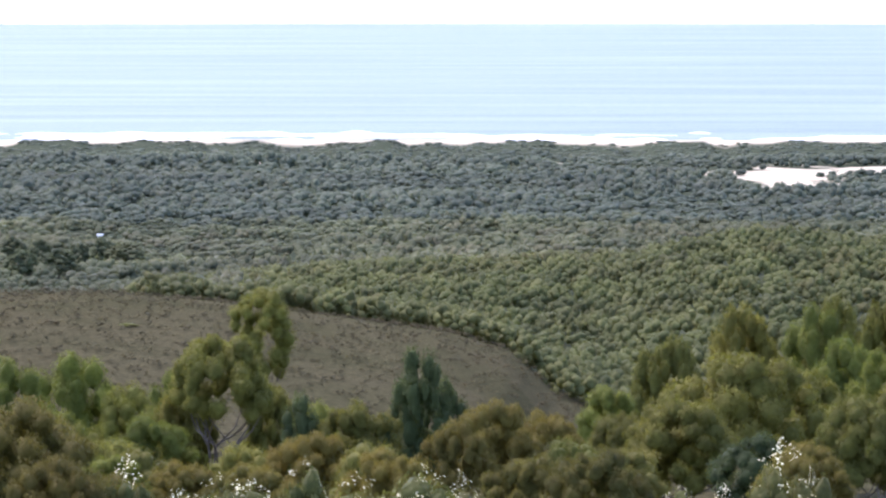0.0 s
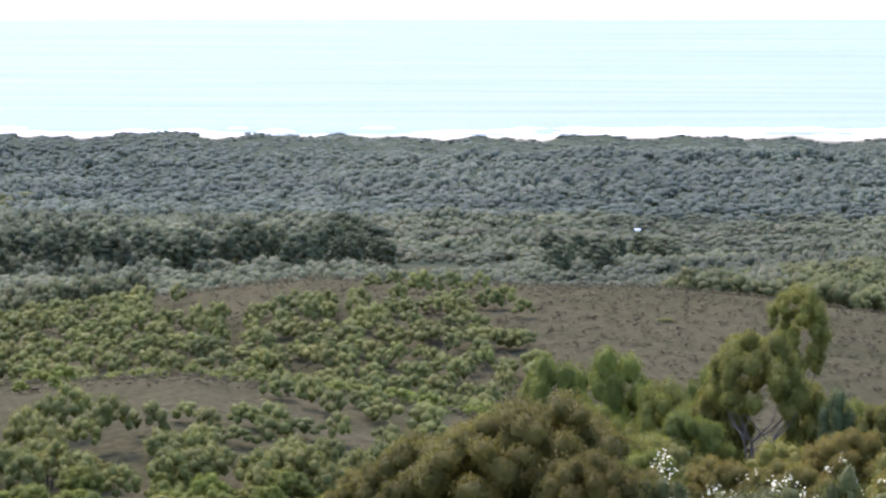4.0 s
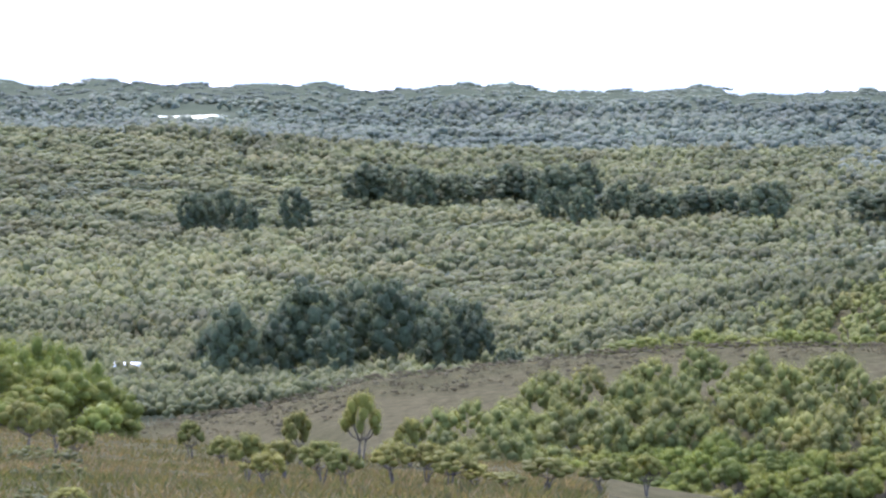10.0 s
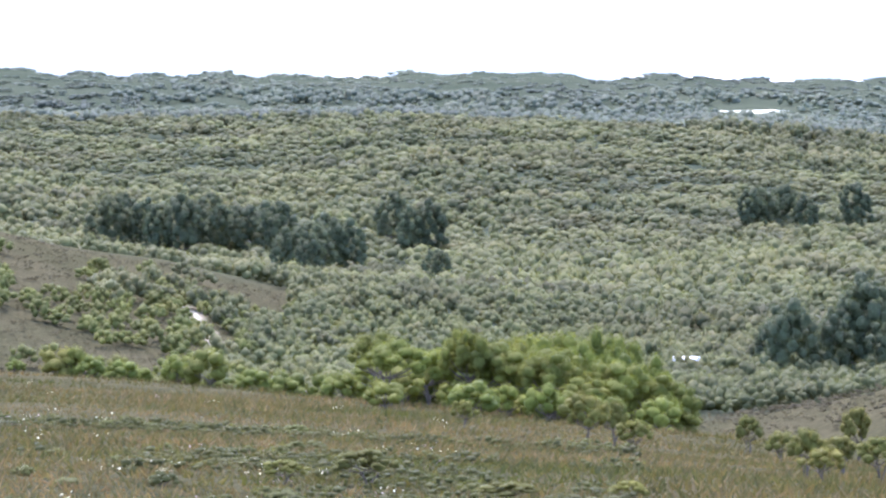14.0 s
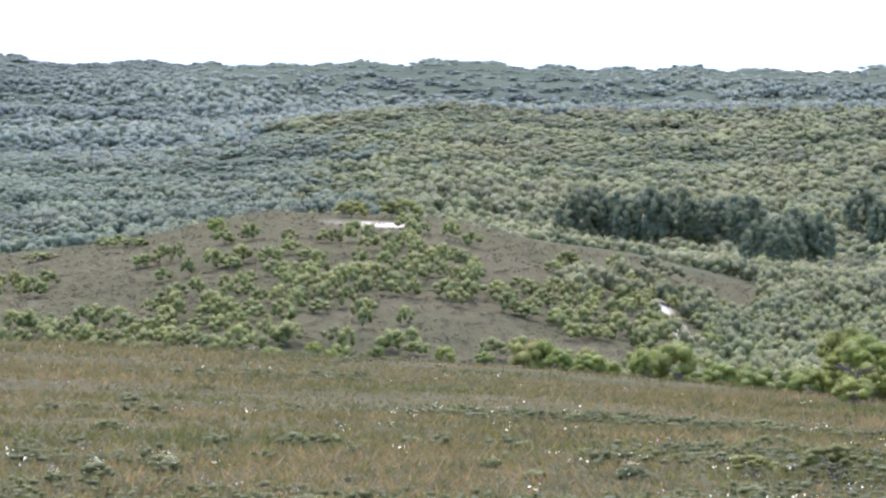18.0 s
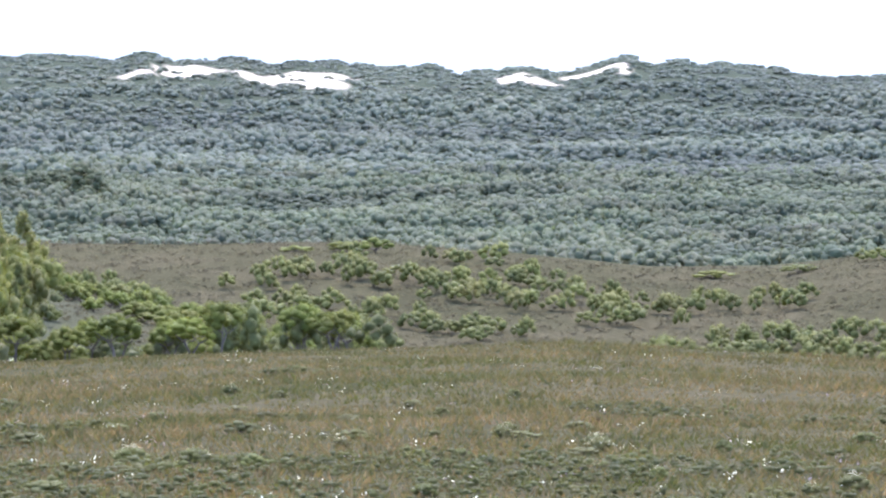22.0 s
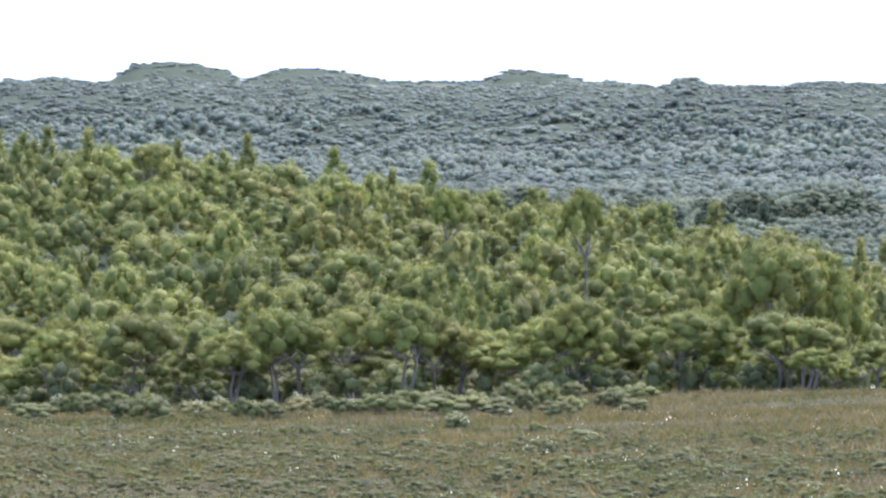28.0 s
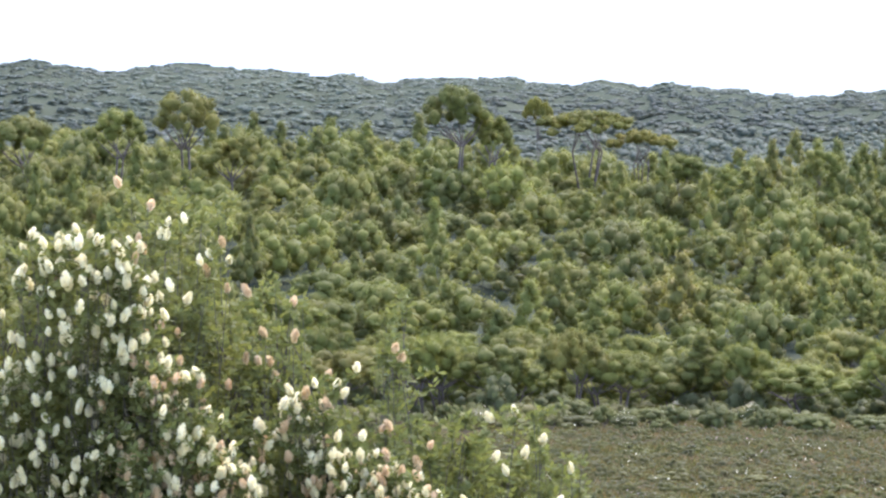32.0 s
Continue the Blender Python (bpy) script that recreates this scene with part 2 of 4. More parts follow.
BACK_HILL = [(2200, 1300, 480), (2849, 1300, 440), (3022, 1300, 424), (3392, 1300, 402), (3800, 1300, 402), (4222, 1300, 402), (4436, 1300, 384), (4612, 1300, 402), (4912, 1300, 455), (5200, 1300, 480)]
COAST = [(-1600, 1740, 357), (0, 1740, 352), (1000, 1740, 349), (1700, 1740, 335), (2450, 1740, 326), (3136, 1740, 316), (3749, 1740, 308), (4222, 1740, 303), (4436, 1740, 298), (5012, 1740, 300),
         (5162, 1740, 293), (5230, 1740, 283), (5400, 1740, 275), (5462, 1740, 268), (5560, 1740, 289), (5650, 1740, 297), (5800, 1740, 289), (5900, 1740, 285), (6100, 1740, 272), (6300, 1740, 262),
         (6381, 1740, 268), (6900, 1740, 264), (7300, 1740, 267), (7500, 1740, 264), (8007, 1740, 262), (8500, 1740, 248), (9000, 1740, 230), (9575, 1740, 205), (10500, 1740, 191)]
HEADLANDS = [(6900, 2250, 330), (7051, 2250, 262), (7100, 2250, 248), (7190, 2250, 240), (7231, 2250, 262), (7400, 2250, 262), (7500, 2250, 240), (7590, 2250, 238), (7660, 2250, 262), (7690, 2250, 240),
             (7780, 2250, 225), (7850, 2250, 230), (7900, 2250, 262), (8300, 2250, 280), (8440, 2250, 250), (8520, 2250, 236), (8600, 2250, 262), (9100, 2250, 230), (9190, 2250, 212), (9260, 2250, 206),
             (9330, 2250, 222), (9600, 2250, 240)]


def hashed(x, y, s):
    """Smooth value noise, -1 to 1, on arrays."""
    x, y = np.asarray(x) / s, np.asarray(y) / s
    xi, yi = np.floor(x), np.floor(y)
    u, v = x - xi, y - yi
    u, v = u * u * (3 - 2 * u), v * v * (3 - 2 * v)
    def h(a, b):
        q = np.sin(a * 127.1 + b * 311.7) * 43758.5453
        return q - np.floor(q)
    return 2 * ((h(xi, yi) * (1 - u) + h(xi + 1, yi) * u) * (1 - v) + (h(xi, yi + 1) * (1 - u) + h(xi + 1, yi + 1) * u) * v) - 1


def xy(b, r):
    a = np.asarray(b, dtype=float) / 9000
    return -np.sin(a) * r, np.cos(a) * r


def hill(b, r, floor, knots, front, back):
    rc, d = interp(b, knots, 1), interp(b, knots, 2)
    zc = EYE[2] - rc * d / 9000
    fade = np.clip((b - knots[0][0]) / 250 + 1, 0, 1) * np.clip((knots[-1][0] - b) / 250 + 1, 0, 1)
    s = np.where(r < rc, np.exp(-((r - rc) / front) ** 2), np.exp(-((r - rc) / back) ** 2))
    return floor + np.maximum(zc - floor, 0) * s * fade


def height(b, r):
    """The ground's height at bearing b and distance r."""
    b, r = np.asarray(b, dtype=float), np.asarray(r, dtype=float)
    floor = interp(r, FLOOR, 1)
    rc, d = interp(b, HOME, 1), interp(b, HOME, 2)
    zc = EYE[2] - rc * d / 9000
    near = np.where(r < 110, interp(r, NEAR, 1), 57 + (zc - 57) * np.clip((r - 110) / (rc - 110), 0, 1))
    over = np.maximum(r - rc, 0)
    near = near - 0.22 * over ** 2 / (over + 25)
    z = np.stack([floor, near, hill(b, r, floor, BROWN_HILL, 90, 130), hill(b, r, floor, SADDLE, 70, 60), hill(b, r, floor, WOOD_HILL, 130, 160), hill(b, r, floor, SAND_HILL, 120, 110),
                  hill(b, r, floor, FOREST_HILL, 210, 160), hill(b, r, floor, BACK_HILL, 420, 160), hill(b, r, floor, COAST, 150, 75), hill(b, r, floor, HEADLANDS, 120, 120)])
    top = z.max(0)
    z = top + 0.5 * np.log(np.exp((z - top) / 0.5).sum(0)) - 0.3
    x, y = xy(b, r)
    rough = hashed(x, y, 60) * 0.5 + hashed(x + 9, y, 17) * 0.22 + hashed(x, y + 5, 5) * 0.07
    far = np.clip((r - 1500) / 200, 0, 1) * np.clip((1850 - r) / 60, 0, 1)
    dunes = far * (hashed(b * 11, r, 620) * 1.9 + hashed(b * 11 + 99, r, 260) * 0.8)
    return z + rough * np.clip(r / 150, 0, 1) * np.clip((1950 - r) / 100, 0.0, 1) + dunes


# patches of bare sand: bearing, distance, half width, half depth
SANDS = [(-620, 1525, 120, 95), (-800, 1570, 110, 36), (-480, 1545, 70, 24), (330, 1620, 14, 24), (-195, 1600, 30, 26), (-410, 1640, 10, 16), (6240, 1692, 60, 17), (6330, 1668, 26, 7), (6075, 1678, 80, 13), (6000, 1656, 42, 14), (5965, 1678, 36, 8),
         (5632, 1690, 58, 20), (5520, 1706, 66, 7), (5462, 1690, 12, 22), (4592, 620.6, 125, 2.6)]
TRACK = [(4052, 585), (4010, 560), (3960, 535), (3915, 505), (3885, 480)]
CLEARINGS = [(980, 985, 100, 30), (6610, 1230, 120, 22)]
LAGOON = (3052, 1570, 60, 11)


def in_patches(b, r, patches, grow=1.0):
    x, y = xy(b, r)
    wob = 0.95 + 0.5 * hashed(x + 7, y, 22) + 0.75 * hashed(x, y, 9) + 0.45 * hashed(x + 50, y, 4)
    m = np.zeros(np.shape(b))
    for pb, pr, w, dpt in patches:
        q = ((b - pb) / (w * grow)) ** 2 + ((r - pr) / (dpt * grow)) ** 2
        m = np.maximum(m, np.clip((wob - q) * 3, 0, 1))
    return m


def sandy(b, r):
    m = in_patches(b, r, SANDS)
    for (b0, r0), (b1, r1) in zip(TRACK, TRACK[1:]):
        k = np.clip((r - r0) / (r1 - r0), 0, 1)
        m = np.maximum(m, np.clip(2 - np.abs(b - b0 - k * (b1 - b0)) / 8.0, 0, 1) * ((r < r0 + 2) & (r > r1 - 2)))
    beach = np.clip((r - 1795) / 25, 0, 1) * np.clip((3.5 - height(b, r)) / 1.5, 0, 1)
    return np.maximum(m, beach)


def wooded(b, r):
    """Where the floor is under trees: 1; open heath: 0."""
    b, r = np.asarray(b, dtype=float), np.asarray(r, dtype=float)
    w = np.clip((r - 640) / 60, 0, 1)
    w = np.maximum(w, np.clip((450 - b) / 150, 0, 1) * np.clip((r - 575) / 20, 0, 1))
    w = np.maximum(w, np.clip((b - 6200) / 500, 0, 1) * np.clip((r - interp(b, HOME, 1) - 6) / 8, 0, 1) * (r < 560))
    w = np.maximum(w, np.clip((b - 2100) / 200, 0, 1) * np.clip((3900 - b) / 200, 0, 1) * np.clip((r - 430) / 30, 0, 1))
    return w * (1 - in_patches(b, r, CLEARINGS))


def build_ground():
    fine = np.arange(-1500, 10300, 20.0)
    coarse = np.linspace(10300, 9000 * 2 * math.pi - 1500, 90)[:-1]
    bs = np.concatenate([fine, coarse])
    rs = np.concatenate([np.linspace(1.0, 100, 24), np.arange(104, 300, 4.5), np.arange(300, 700, 5.5), np.arange(705, 1500, 20), np.arange(1500, 1900, 7), np.arange(1910, 2500, 30), np.linspace(2600, 4900, 8)])
    B, R = np.meshgrid(bs, rs, indexing="ij")
    Z = height(np.where(B > 10400, 10400, B), R)
    x, y = xy(B, R)
    nb, nr = B.shape
    centre = len(bs) * nr
    v = np.concatenate([np.stack([x, y, Z], -1).reshape(-1, 3), [[0, 0, 68.3]]])
    i = np.arange(nb)[:, None]
    j = np.arange(nr - 1)[None]
    i2 = (i + 1) % nb
    q = np.stack([i * nr + j, i * nr + j + 1, i2 * nr + j + 1, i2 * nr + j], -1).reshape(-1, 4)
    f = np.concatenate([q[:, [0, 2, 1]], q[:, [0, 3, 2]], np.stack([np.full(nb, centre), i2[:, 0] * nr, i[:, 0] * nr], -1)])
    me = mesh_of("ground", v, f, M_GROUND, True)
    Bc = np.where(B > 10400, 10400, B)
    for name, fn in (("sand", sandy), ("wood", wooded)):
        a = me.attributes.new(name, "FLOAT", "POINT")
        a.data.foreach_set("value", np.concatenate([fn(Bc, R).ravel(), [0]]).astype(np.float32))
    ob = new("ground", me)
    return tagged(ob, "rolling brown heath and scrub land falling to a sandy coast", "ground", kind="structure")


build_ground()


def ring_mesh(name, r0, r1, n, m, material, z=0.0):
    a = np.linspace(0, 2 * math.pi, n, endpoint=False)
    rr = np.linspace(r0, r1, m)
    A, R = np.meshgrid(a, rr, indexing="ij")
    v = np.stack([np.cos(A) * R, np.sin(A) * R, np.full(A.shape, z)], -1).reshape(-1, 3)
    i, j = np.arange(n)[:, None], np.arange(m - 1)[None]
    i2 = (i + 1) % n
    return mesh_of(name, v, np.stack([i * m + j, i * m + j + 1, i2 * m + j + 1, i2 * m + j], -1).reshape(-1, 4), material)


tagged(new("sea", ring_mesh("sea", 1800, 4960, 720, 12, M_SEA)), "pale blue ocean under hazy light, reaching the horizon", "sea", kind="structure")


def foam_band(b0, b1, r, width, seed, holes=0.45):
    """One breaking wave: a ribbon of foam along the shore with a ragged edge."""
    bs = np.arange(b0, b1, 3.0)
    x, y = xy(bs, r)
    w = np.clip(0.5 + 0.9 * hashed(x + seed * 31, y, 42) + 0.5 * hashed(x, y + seed * 17, 11) - holes, 0, 1.3) * width
    rm = r + 7 * hashed(x + seed * 7, y, 90) + 2 * hashed(x, y + seed, 15)
    xa, ya = xy(bs, rm)
    xb, yb = xy(bs, rm + w)
    n = len(bs)
    v = np.concatenate([np.stack([xa, ya, np.full(n, 0.05)], -1), np.stack([(xa + xb) / 2, (ya + yb) / 2, 0.05 + np.minimum(w * 0.12, 1.1)], -1), np.stack([xb, yb, np.full(n, 0.05)], -1)])
    i = np.nonzero((w[:-1] > 0.3) & (w[1:] > 0.3))[0]
    f = np.concatenate([np.stack([i, i + 1, i + 1 + n, i + n], -1), np.stack([i + n, i + n + 1, i + 1 + 2 * n, i + 2 * n], -1)])
    return v, f


def build_surf():
    for b0, b1, r, w, seed, h in ((-1400, 5200, 1880, 14, 1, 0.0), (-1400, 700, 1893, 16, 2, 0.1), (-1400, 5200, 1915, 18, 3, 0.45), (-1400, 900, 1935, 12, 4, 0.4), (-1400, 5200, 1960, 10, 5, 0.7), (2200, 4600, 1990, 16, 6, 0.5)):
        v, f = foam_band(b0, b1, r, w, seed, h)
        tagged(new("breaking_wave", mesh_of("breaking_wave", v, f, M_FOAM, True)), "line of white foam where a wave breaks off the beach", "wave", "waves along the beach")


build_surf()


M_LAGOON = plain_material("still_water", (0.04, 0.06, 0.08), (0.06, 0.08, 0.10), 0.05, 0.12, 0.02, 0.2)


def build_lagoon():
    b, r, w, dpt = LAGOON
    a = np.linspace(0, 2 * math.pi, 64, endpoint=False)
    k = 1 + 0.3 * np.sin(3 * a + 1) + 0.15 * np.sin(7 * a)
    x, y = xy(b + w * k * np.cos(a), r + dpt * k * np.sin(a))
    z = float(height(np.array([b]), np.array([r]))[0]) + 0.9
    v = np.concatenate([np.stack([x, y, np.full(64, z)], -1), [[*[float(q) for q in xy(b, r)], z]]])
    f = np.stack([np.full(64, 64), np.arange(64), (np.arange(64) + 1) % 64], -1)
    tagged(new("lagoon", mesh_of("lagoon", v, f, M_LAGOON)), "small bright lagoon among coastal scrub", "lagoon", kind="structure")


build_lagoon()


# ---- plants ----
def lobe_centres(g, n, shape):
    """Lobes of a crown of radius about 1 standing on z = 0: dome, round, tall, cone or flat."""
    c, s = [], []
    lean, twist = g.uniform(0, 6.28), g.uniform(0, 6.28)
    for i in range(n):
        a = i * 2.39996 + twist + g.uniform(-0.35, 0.35)
        k = 1 + 0.16 * math.sin(2 * a + lean) + g.uniform(-0.14, 0.10)
        if shape == "flat":
            q = math.sqrt((i + 0.5) / n) * k
            c.append((q * math.cos(a), q * math.sin(a), 0.3 + 0.08 * g.uniform(-1, 1) + 0.14 * (1 - q * q)))
            s.append(g.uniform(0.12, 0.20))
            continue
        t = (i + 0.5) / n
        if shape == "cone":
            h = t ** 0.8
            q = (1 - h) * 0.72 * k
            c.append((q * math.cos(a), q * math.sin(a), 0.25 + 1.75 * h))
            s.append(1.1 / math.sqrt(n) * (1.2 - 0.5 * h) * g.uniform(0.85, 1.15))
            continue
        high, low = {"dome": (0.62, -0.15), "round": (0.66, -0.3), "tall": (1.0, -0.5)}[shape]
        u = low + (1 - low) * t
        q = math.sqrt(max(0.0, 1 - u * u)) * (0.36 if i % 5 == 2 else 0.72) * k + 0.04
        c.append((q * math.cos(a), q * math.sin(a), 0.30 - high * low * 0.9 + high * u * g.uniform(0.82, 1.08)))
        s.append({"dome": 1.25, "round": 1.35, "tall": 1.6}[shape] / math.sqrt(n) * g.uniform(0.75, 1.25))
    return np.array(c), np.array(s)


BALL_V = np.array([(0, 0, 1), *[(0.894 * math.cos(i * 1.2566), 0.894 * math.sin(i * 1.2566), 0.447) for i in range(5)],
                   *[(0.894 * math.cos(i * 1.2566 + 0.6283), 0.894 * math.sin(i * 1.2566 + 0.6283), -0.447) for i in range(5)], (0, 0, -1)])
BALL_F = np.array([(0, 1 + i, 1 + (i + 1) % 5) for i in range(5)] + [(1 + i, 6 + i, 1 + (i + 1) % 5) for i in range(5)]
                  + [(1 + (i + 1) % 5, 6 + i, 6 + (i + 1) % 5) for i in range(5)] + [(11, 6 + (i + 1) % 5, 6 + i) for i in range(5)])


def crown_arrays(seed, lobes, leaves, leaf, shape, droop=0.0, body=(ICO_V, ICO_F), core=0.74, sky=0.4):
    """A crown of lobes, each a bunch of tufts clad in small leaf sprays; vertices, triangles, normals, lobe centres."""
    g = np.random.default_rng(seed)
    c, s = lobe_centres(g, lobes, shape)
    vs, fs, ns, k = [], [], [], 0
    mid = np.array([0, 0, 0.3 * c[:, 2].max()])
    tall = np.array([1, 1, max(0.5, c[:, 2].max())])
    flat = {"dome": 0.84, "flat": 0.5}.get(shape, 0.92)
    bv, bf = body
    for centre, r in zip(c, s):
        axes = lumps(g, 9)
        size = np.array([r, r, r * flat])
        f, nrm = lumpy(bv, axes, 0.3)
        vs.append(bv * f * size * core * g.uniform(0.88, 1.08, (len(bv), 1)) + centre), fs.append(bf + k), ns.append(unit(nrm + 0.35 * unit((bv * size + centre - mid) / tall) + (0, 0, sky)))
        k += len(bv)
        if not leaves:
            continue
        d = g.normal(size=(leaves, 3))
        d[:, 2] = np.where(g.uniform(size=leaves) < 0.7, np.abs(d[:, 2]), d[:, 2])
        d = unit(d)
        f, nrm = lumpy(d, axes, 0.3)
        p = d * f * size * (g.uniform(core, 1.06, (leaves, 1)) + 0.22 * g.uniform(0, 1, (leaves, 1)) ** 3) + centre
        t1 = unit(np.cross(d, g.normal(size=(leaves, 3))))
        t2 = unit(np.cross(d, t1) + d * g.uniform(-0.8, 0.8, (leaves, 1)) - np.array([0, 0, droop * 2.5]))
        sz = leaf * g.uniform(0.6, 1.5, (leaves, 1))
        wide = 0.40 - 0.5 * min(droop, 0.4)
        q = np.stack([p - t1 * sz * wide - t2 * sz * 0.6, p + t1 * sz * wide - t2 * sz * 0.6, p + t2 * sz * 0.9], 1).reshape(-1, 3)
        vs.append(q), fs.append(k + np.arange(3 * leaves).reshape(-1, 3))
        m = unit(nrm + 0.35 * unit((p - mid) / tall) + 0.42 * g.normal(size=(leaves, 3)) + (0, 0, sky))
        ns.append(np.repeat(m, 3, axis=0))
        k += len(q)
    return np.concatenate(vs), np.concatenate(fs), np.concatenate(ns), c


def tube(path, radii, sides=6):
    """A tapered limb along points."""
    path = np.array(path, dtype=float)
    vs, fs = [], []
    for i, (p, r) in enumerate(zip(path, radii)):
        d = path[min(i + 1, len(path) - 1)] - path[max(i - 1, 0)]
        d /= np.linalg.norm(d) + 1e-9
        a = np.cross(d, (0.3, 0.9, 0.1))
        a /= np.linalg.norm(a) + 1e-9
        b = np.cross(d, a)
        for j in range(sides):
            t = 2 * math.pi * j / sides
            vs.append(p + r * (a * math.cos(t) + b * math.sin(t)))
    for i in range(len(path) - 1):
        for j in range(sides):
            j2 = (j + 1) % sides
            fs += [(i * sides + j, i * sides + j2, (i + 1) * sides + j2), (i * sides + j, (i + 1) * sides + j2, (i + 1) * sides + j)]
    return np.array(vs), np.array(fs)


def trunk_arrays(seed, centres, base, thick, stems=1, sides=5):
    """Trunk and limbs in one piece, from z = 0 up to the lobes of a crown that starts at z = base."""
    g = np.random.default_rng(seed + 500)
    vs, fs = [], []
    def ring(p, d, r):
        d = d / (np.linalg.norm(d) + 1e-9)
        a = np.cross(d, (0.3, 0.9, 0.1))
        a /= np.linalg.norm(a) + 1e-9
        b = np.cross(d, a)
        first = len(vs)
        for j in range(sides):
            t = 2 * math.pi * j / sides
            vs.append(p + r * (a * math.cos(t) + b * math.sin(t)))
        return first
    def join(a, b):
        for j in range(sides):
            j2 = (j + 1) % sides
            fs.extend([(a + j, a + j2, b + j2), (a + j, b + j2, b + j)])
    root = ring(np.array([0, 0, -0.15]), np.array([0, 0, 1.0]), thick * 1.15)
    for s in range(stems):
        lean = g.uniform(-0.18, 0.18, 2) * (1 + stems * 0.3)
        fork = np.array([lean[0], lean[1], base * 0.8 + 0.15])
        mid = fork * 0.5 + np.array([*g.uniform(-0.08, 0.08, 2), 0])
        a = ring(mid, fork, thick * 0.8)
        f = ring(fork, fork - mid, thick * 0.6)
        join(root, a), join(a, f)
        for q in centres[s::stems][:max(3, 7 - stems)]:
            e = np.array([q[0], q[1], base + q[2]])
            m = fork * 0.45 + e * 0.55 + np.array([*g.uniform(-0.08, 0.08, 2), -0.06])
            x, y = ring(m, e - fork, thick * 0.3), ring(e, e - m, thick * 0.1)
            join(f, x), join(x, y)
    return np.array(vs), np.array(fs)


TREES = {}


def tree_kind(kind, variants, lobes, leaves, leaf, shape, base, thick, material, name, label, category, group, stems=1, droop=0.0):
    """Meshes for a kind of plant in several shapes; the crown is about 1 m in radius, scaled where it is set."""
    made = []
    for i in range(variants):
        seed = sum(map(ord, kind)) * 13 + i
        v, f, nrm, c = crown_arrays(seed, lobes, leaves, leaf, shape, droop)
        crown = mesh_of(kind + "_crown", v + (0, 0, base), f, material, normals=nrm)
        tv, tf = trunk_arrays(seed, c, base, thick, stems)
        made.append((crown, mesh_of(kind + "_trunk", tv, tf, M_BARK, True)))
    TREES[kind] = (made, name, label, category, group)


def plant(kind, b, r, size, tall=None, label="", sink=0.05, turn=None, pick=None):
    """Sets one plant on the ground: an Empty with trunk and crown."""
    made, name, lab, category, group = TREES[kind]
    x, y = (float(q) for q in xy(b, r))
    z = float(height(np.array([b]), np.array([r]))[0])
    top = tagged(new(name), label or lab, category, group)
    top.empty_display_size = 0.2
    crown, trunk = made[int(rng.integers(len(made))) if pick is None else pick]
    part("trunk", trunk, top)
    part("crown", crown, top)
    top.location = (x, y, z - sink)
    top.rotation_euler = (0, 0, rng.uniform(0, 6.28) if turn is None else turn)
    top.scale = (size, size, (tall or size))
    return top


tree_kind("gum", 8, 24, 190, 0.030, "dome", 0.8, 0.045, M_LEAF, "gum_tree", "small grey-barked gum tree with a lobed green crown", "tree", "trees of the woodland", 2, 0.1)
tree_kind("peaked", 4, 26, 170, 0.030, "cone", 0.35, 0.045, M_LEAF, "gum_tree", "small gum tree with a peaked leafy crown", "tree", "trees of the woodland", 1, 0.1)
tree_kind("round", 6, 22, 180, 0.031, "dome", 0.8, 0.05, M_BRIGHT, "tree", "low bright green tree with a rounded crown", "tree", "trees of the slope", 2, 0.05)
tree_kind("olive", 5, 20, 170, 0.031, "dome", 0.6, 0.05, M_OLIVE, "heath_tree", "olive-green tree with thin forked stems on the heath", "tree", "trees of the heath", 3, 0.1)
tree_kind("shrub", 6, 12, 90, 0.048, "round", 0.12, 0.06, M_BRIGHT, "shrub", "rounded yellow-green shrub on the heath slope", "shrub", "shrubs of the hill", 2)
tree_kind("pine", 6, 44, 90, 0.045, "tall", 0.15, 0.06, M_DARK, "conifer", "dark dense conifer in a shelter belt", "conifer", "conifers of the shelter belts", 1)
tree_kind("tallgum", 3, 24, 190, 0.031, "dome", 2.0, 0.05, M_LEAF, "gum_tree", "slender gum tree with a bare trunk", "tree", "tall trees of the woodland", 2, 0.1)
tree_kind("tallbright", 2, 42, 480, 0.027, "tall", 2.6, 0.04, M_BRIGHT, "large_tree", "fresh bright green tree below the lookout", "tree", "big trees under the lookout", 1, 0.2)
tree_kind("flat", 3, 60, 60, 0.028, "flat", 1.3, 0.03, M_OLIVE, "flat_topped_tree", "flat-topped tree standing above the woodland", "tree", "tall trees of the woodland", 4)
tree_kind("heath", 5, 12, 90, 0.052, "round", 0.1, 0.05, M_SHRUB, "heath_bush", "low dull green heath bush in the grass", "bush", "low bushes of the heath", 2)
tree_kind("rust", 3, 64, 460, 0.026, "round", 0.2, 0.03, M_RUST, "large_shrub", "large rusty olive shrub with fine drooping leaves", "shrub", "big shrubs under the lookout", 3, 0.35)
tree_kind("big", 4, 60, 480, 0.026, "dome", 1.0, 0.032, M_OLIVE, "large_tree", "dense olive-green tree with dark forked limbs", "tree", "big trees under the lookout", 4, 0.3)
tree_kind("bushy", 4, 64, 480, 0.026, "round", 0.25, 0.032, M_OLIVE, "large_tree", "dense olive-green tree with leaves down to the ground", "tree", "big trees under the lookout", 4, 0.3)
tree_kind("bigbright", 3, 46, 480, 0.027, "tall", 0.3, 0.035, M_BRIGHT, "large_tree", "fresh bright green tree below the lookout", "tree", "big trees under the lookout", 2, 0.2)

